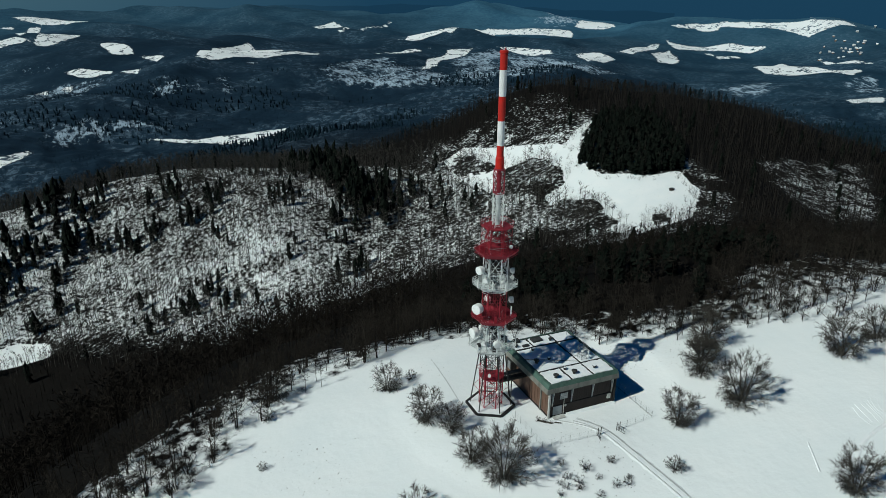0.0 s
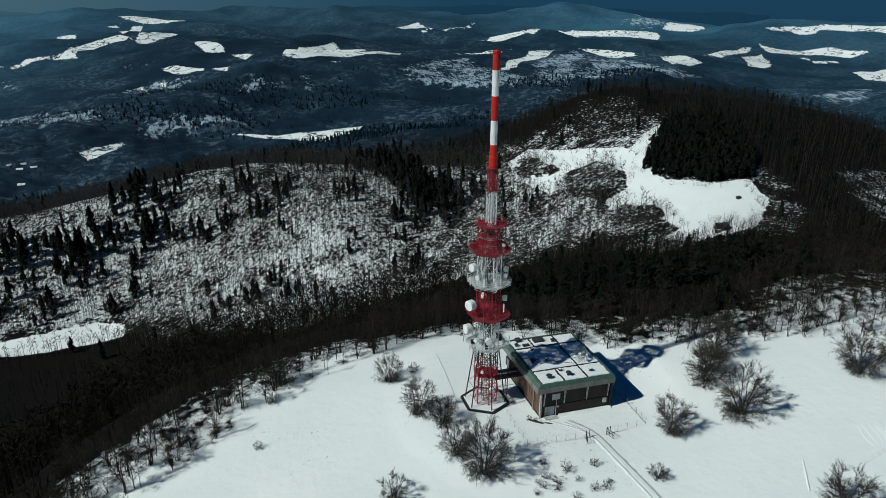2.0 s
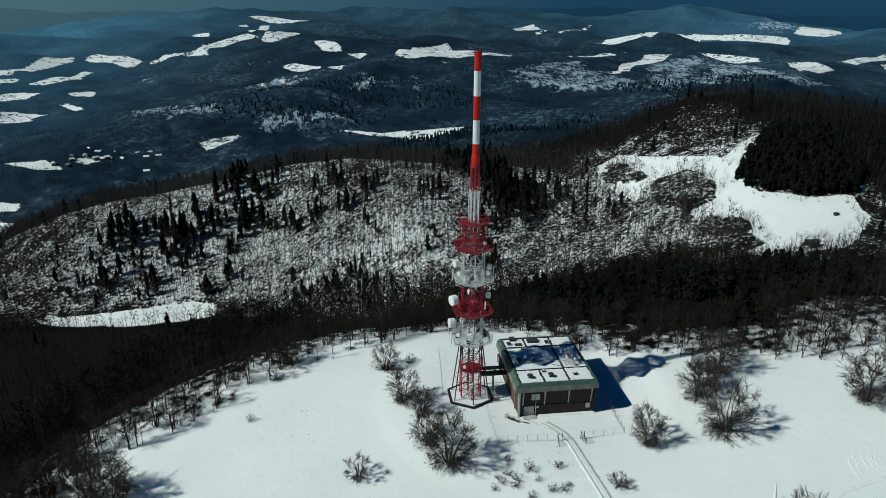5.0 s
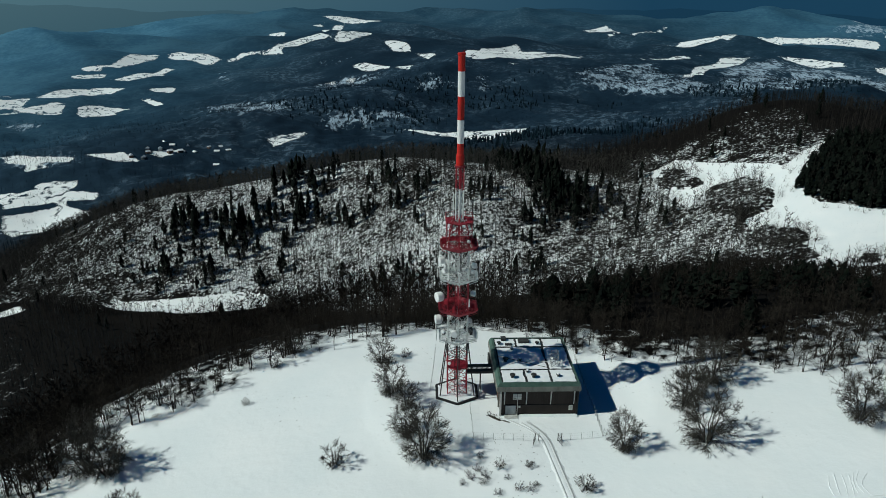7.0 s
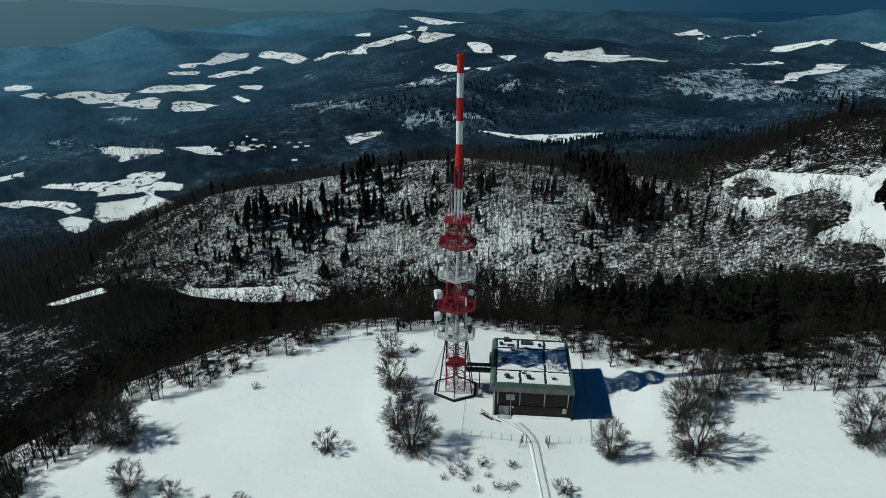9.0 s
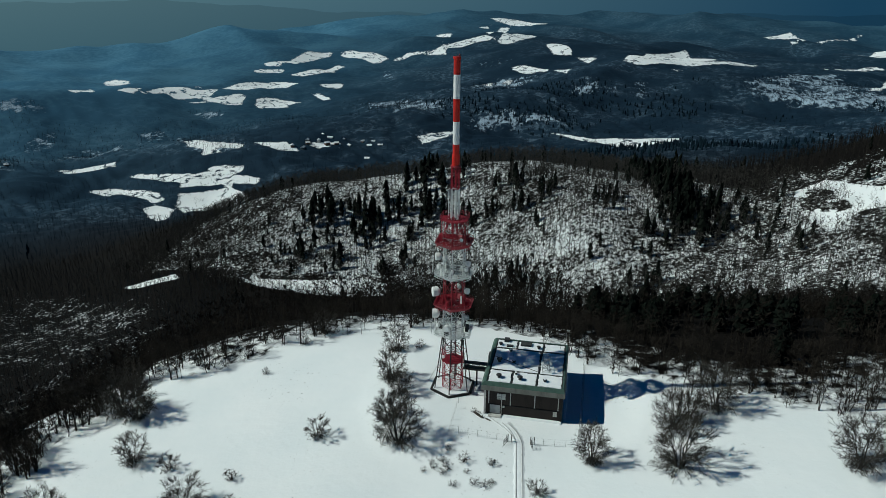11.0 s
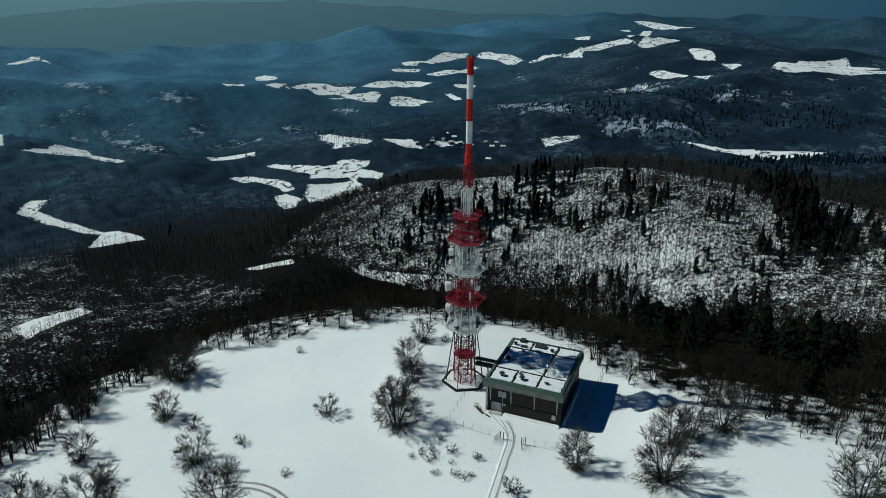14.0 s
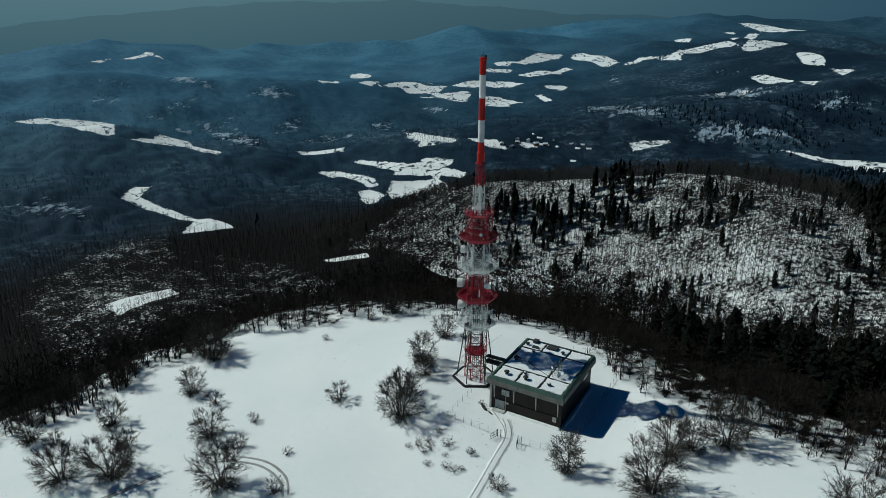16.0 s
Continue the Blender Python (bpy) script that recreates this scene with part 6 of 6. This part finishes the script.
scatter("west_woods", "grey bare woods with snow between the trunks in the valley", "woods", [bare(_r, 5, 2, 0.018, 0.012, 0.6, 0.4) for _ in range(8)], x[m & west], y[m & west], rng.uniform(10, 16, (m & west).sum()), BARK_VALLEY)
HILL_SPRUCE = [conifer(_r, 8, 7, 0.165) for _ in range(8)]
SPRUCE_SITES = []


def spruces(*groups):
    """Groups of spruces on the hill opposite: middle, number, how far they scatter, height."""
    r = np.random.default_rng(len(SPRUCE_SITES) + 40)
    for cx, cy, n, scatter_by, tall in groups:
        SPRUCE_SITES.extend((cx + r.normal(0, 1.7 * scatter_by), cy + r.normal(0, 1.7 * scatter_by), tall * r.uniform(0.55, 1.1)) for _ in range(round(n * 1.6)))


spruces((-192, 703, 8, 7, 30), (-168, 715, 3, 6, 20), (-142, 697, 4, 4, 28), (-122, 697, 8, 6, 31), (-122, 668, 3, 4, 21), (-148, 671, 3, 4, 21), (-128, 650, 2, 3, 14), (-220, 680, 2, 4, 16),
        (-207, 652, 5, 5, 23), (-201, 630, 2, 3, 14), (-228, 648, 3, 6, 15), (-267, 687, 2, 4, 14), (-180, 665, 3, 5, 18), (-165, 631, 3, 3, 19))
spruces((-147, 611, 2, 2, 32), (-157, 642, 2, 3, 24), (-132, 614, 2, 3, 15), (-104, 614, 2, 3, 23), (-98, 624, 2, 3, 15), (-81, 631, 2, 2, 20), (-85, 668, 3, 3, 18), (-82, 730, 12, 9, 28),
        (-65, 690, 5, 5, 27), (-40, 750, 8, 10, 21), (10, 730, 4, 4, 17), (21, 703, 3, 3, 24), (36, 656, 3, 3, 23), (41, 708, 2, 3, 13))
spruces((6, 706, 4, 5, 18), (58, 668, 5, 4, 20), (49, 674, 2, 3, 13), (-31, 674, 3, 3, 21), (-19, 662, 2, 2, 15), (-4, 670, 4, 3, 19), (51, 624, 2, 3, 16), (107, 635, 4, 4, 17), (120, 636, 4, 4, 19),
        (134, 705, 2, 3, 13), (-9, 554, 2, 2, 20), (2, 572, 3, 4, 13), (20, 554, 4, 5, 18), (33, 563, 2, 3, 18))
spruces((44, 548, 4, 4, 18), (55, 555, 2, 2, 15), (-20, 563, 3, 5, 9), (38, 580, 3, 4, 12), (144, 569, 2, 3, 15), (153, 525, 4, 4, 19), (174, 612, 5, 5, 27), (184, 624, 8, 6, 30), (202, 632, 4, 5, 19),
        (150, 715, 9, 7, 26), (160, 680, 10, 7, 29), (174, 668, 10, 6, 29), (184, 648, 8, 6, 27), (180, 735, 8, 12, 25))
spruces((189, 600, 7, 6, 26), (203, 594, 6, 5, 22), (207, 624, 5, 6, 21), (218, 602, 5, 5, 18), (231, 607, 3, 4, 16), (173, 590, 3, 4, 18), (90, 742, 6, 14, 18), (250, 570, 6, 14, 16), (240, 640, 8, 14, 18))
x, y, tall = np.array(SPRUCE_SITES).T
sx, sy, d, rng = sites(9.0, 380, 1000, 26)
m = rng.uniform(0, 1, len(sx)) < np.where(inside(SUNNY, sx, sy) > 0, 0.018, 0.022) * (np.hypot(sx - 66, sy) > np.where(sx < 60, 540, 420)) * ((sx > -250) | (inside(SUNNY, sx, sy) > 0))
x, y, tall = np.append(x, sx[m]), np.append(y, sy[m]), np.append(tall, rng.uniform(12, 20, m.sum()))
m = openness(x, y) < -6
scatter("hill_spruces", "scattered dark spruces on the snowy hill", "woods", HILL_SPRUCE, x[m], y[m], tall[m], NEEDLES)
# the dark grove in the clearing
x, y, d, rng = sites(4.6, 380, 800, 26)
m = inside(GROVE, x, y) + 3 * ragged(x, y) > 0
GROVE_FORMS = [conifer(_r, 11, 9, 0.22) for _ in range(6)]
scatter("spruce_grove", "dense dark spruce grove in the snowy clearing", "woods", GROVE_FORMS, x[m], y[m], rng.uniform(7, 15, m.sum()), NEEDLES, wide=1.25)
# thickets in the clearing
SCRUB_FORMS = [spikes(sum(grow(_r, 3, 12, 2, 0, 0.014, 0.0055, 0.06, 1.0), [])) for _ in range(6)]
x, y, d, rng = sites(4.2, 330, 760, 27)
deep = np.max([inside(c, x, y) for c in SCRUB], axis=0) + 4 * ragged(x, y)
m = ((deep > 0) & (rng.uniform(0, 1, len(x)) < np.where(d < 0, 0.75, 0.4))) | ((d > 0) & (d < 9) & (x > 230) & (y > 330) & (rng.uniform(0, 1, len(x)) < 0.30)) | ((deep > -14) & (d > 0) & (rng.uniform(0, 1, len(x)) < 0.12))
scatter("clearing_scrub", "thickets of bare grey-brown scrub in the snowy clearing", "bushes", SCRUB_FORMS, x[m], y[m], rng.uniform(4.5, 8.5, m.sum()), BARK_HILL, wide=1.1)

# distant woods: dark belts of spruce among bare trees
FAR_SPRUCE = [conifer(_r, 3, 5, 0.21) for _ in range(6)]
FAR_BARE = [bare(_r, 5, 0, 0.022, 0.01, 0.8) for _ in range(6)]


def spruce_belt(x, y):
    return np.sin(x / 170 + 1.3 * np.sin(y / 140)) * np.sin(y / 95 + np.sin(x / 210)) + 0.45 * np.sin(x / 41 + y / 67) * np.sin(y / 53)


for _lo, _hi, _gap, _seed, _bark, _sink in ((930, 1450, 11.5, 28, HAZY_BARK, -1.0), (1450, 2150, 16.0, 36, HAZY_BARK, 1.0)):
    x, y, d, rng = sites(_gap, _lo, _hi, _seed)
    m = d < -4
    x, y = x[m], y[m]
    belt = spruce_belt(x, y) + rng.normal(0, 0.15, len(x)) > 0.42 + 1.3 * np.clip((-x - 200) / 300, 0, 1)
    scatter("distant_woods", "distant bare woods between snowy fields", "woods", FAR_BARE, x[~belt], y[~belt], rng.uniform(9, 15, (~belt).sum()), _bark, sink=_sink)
    scatter("distant_spruces", "distant dark spruces standing in belts in the woods", "woods", FAR_SPRUCE, x[belt], y[belt], rng.uniform(9, 16, belt.sum()), HAZY_NEEDLES, sink=_sink)
# trees along the hedges and edges of the valley fields
x, y, d, rng = sites(9.0, 380, 1650, 37)
m = ((np.abs(d) < 5) & (rng.uniform(0, 1, len(x)) < 0.6)) | ((d > 0) & (rng.uniform(0, 1, len(x)) < 0.05))
m |= (d > 0) & (np.abs(np.sin((0.5 * x + 0.86 * y) / 17 + 0.6 * np.sin(x / 60))) < 0.17) & (rng.uniform(0, 1, len(x)) < 0.6)
m &= (x < 300) & ((np.hypot(x - 66, y) > 700) | (x < 60)) & (np.hypot(x - 66, y) > 400)
scatter("field_trees", "round bare trees along the edges of snowy valley fields", "trees", SCRUB_FORMS, x[m], y[m], rng.uniform(5, 11, m.sum()), HAZY_BARK)
# thin woods on snowy slopes farther off
x, y, d, rng = sites(10.0, 900, 2300, 29)
m = np.zeros(len(x), bool)
for c in THIN:
    m |= inside(c, x, y) > -12
m &= rng.uniform(0, 1, len(x)) < 0.8
scatter("thin_woods", "thin bare woods on distant snowy slopes", "woods", FAR_BARE, x[m], y[m], rng.uniform(10, 16, m.sum()), HAZY_BARK)
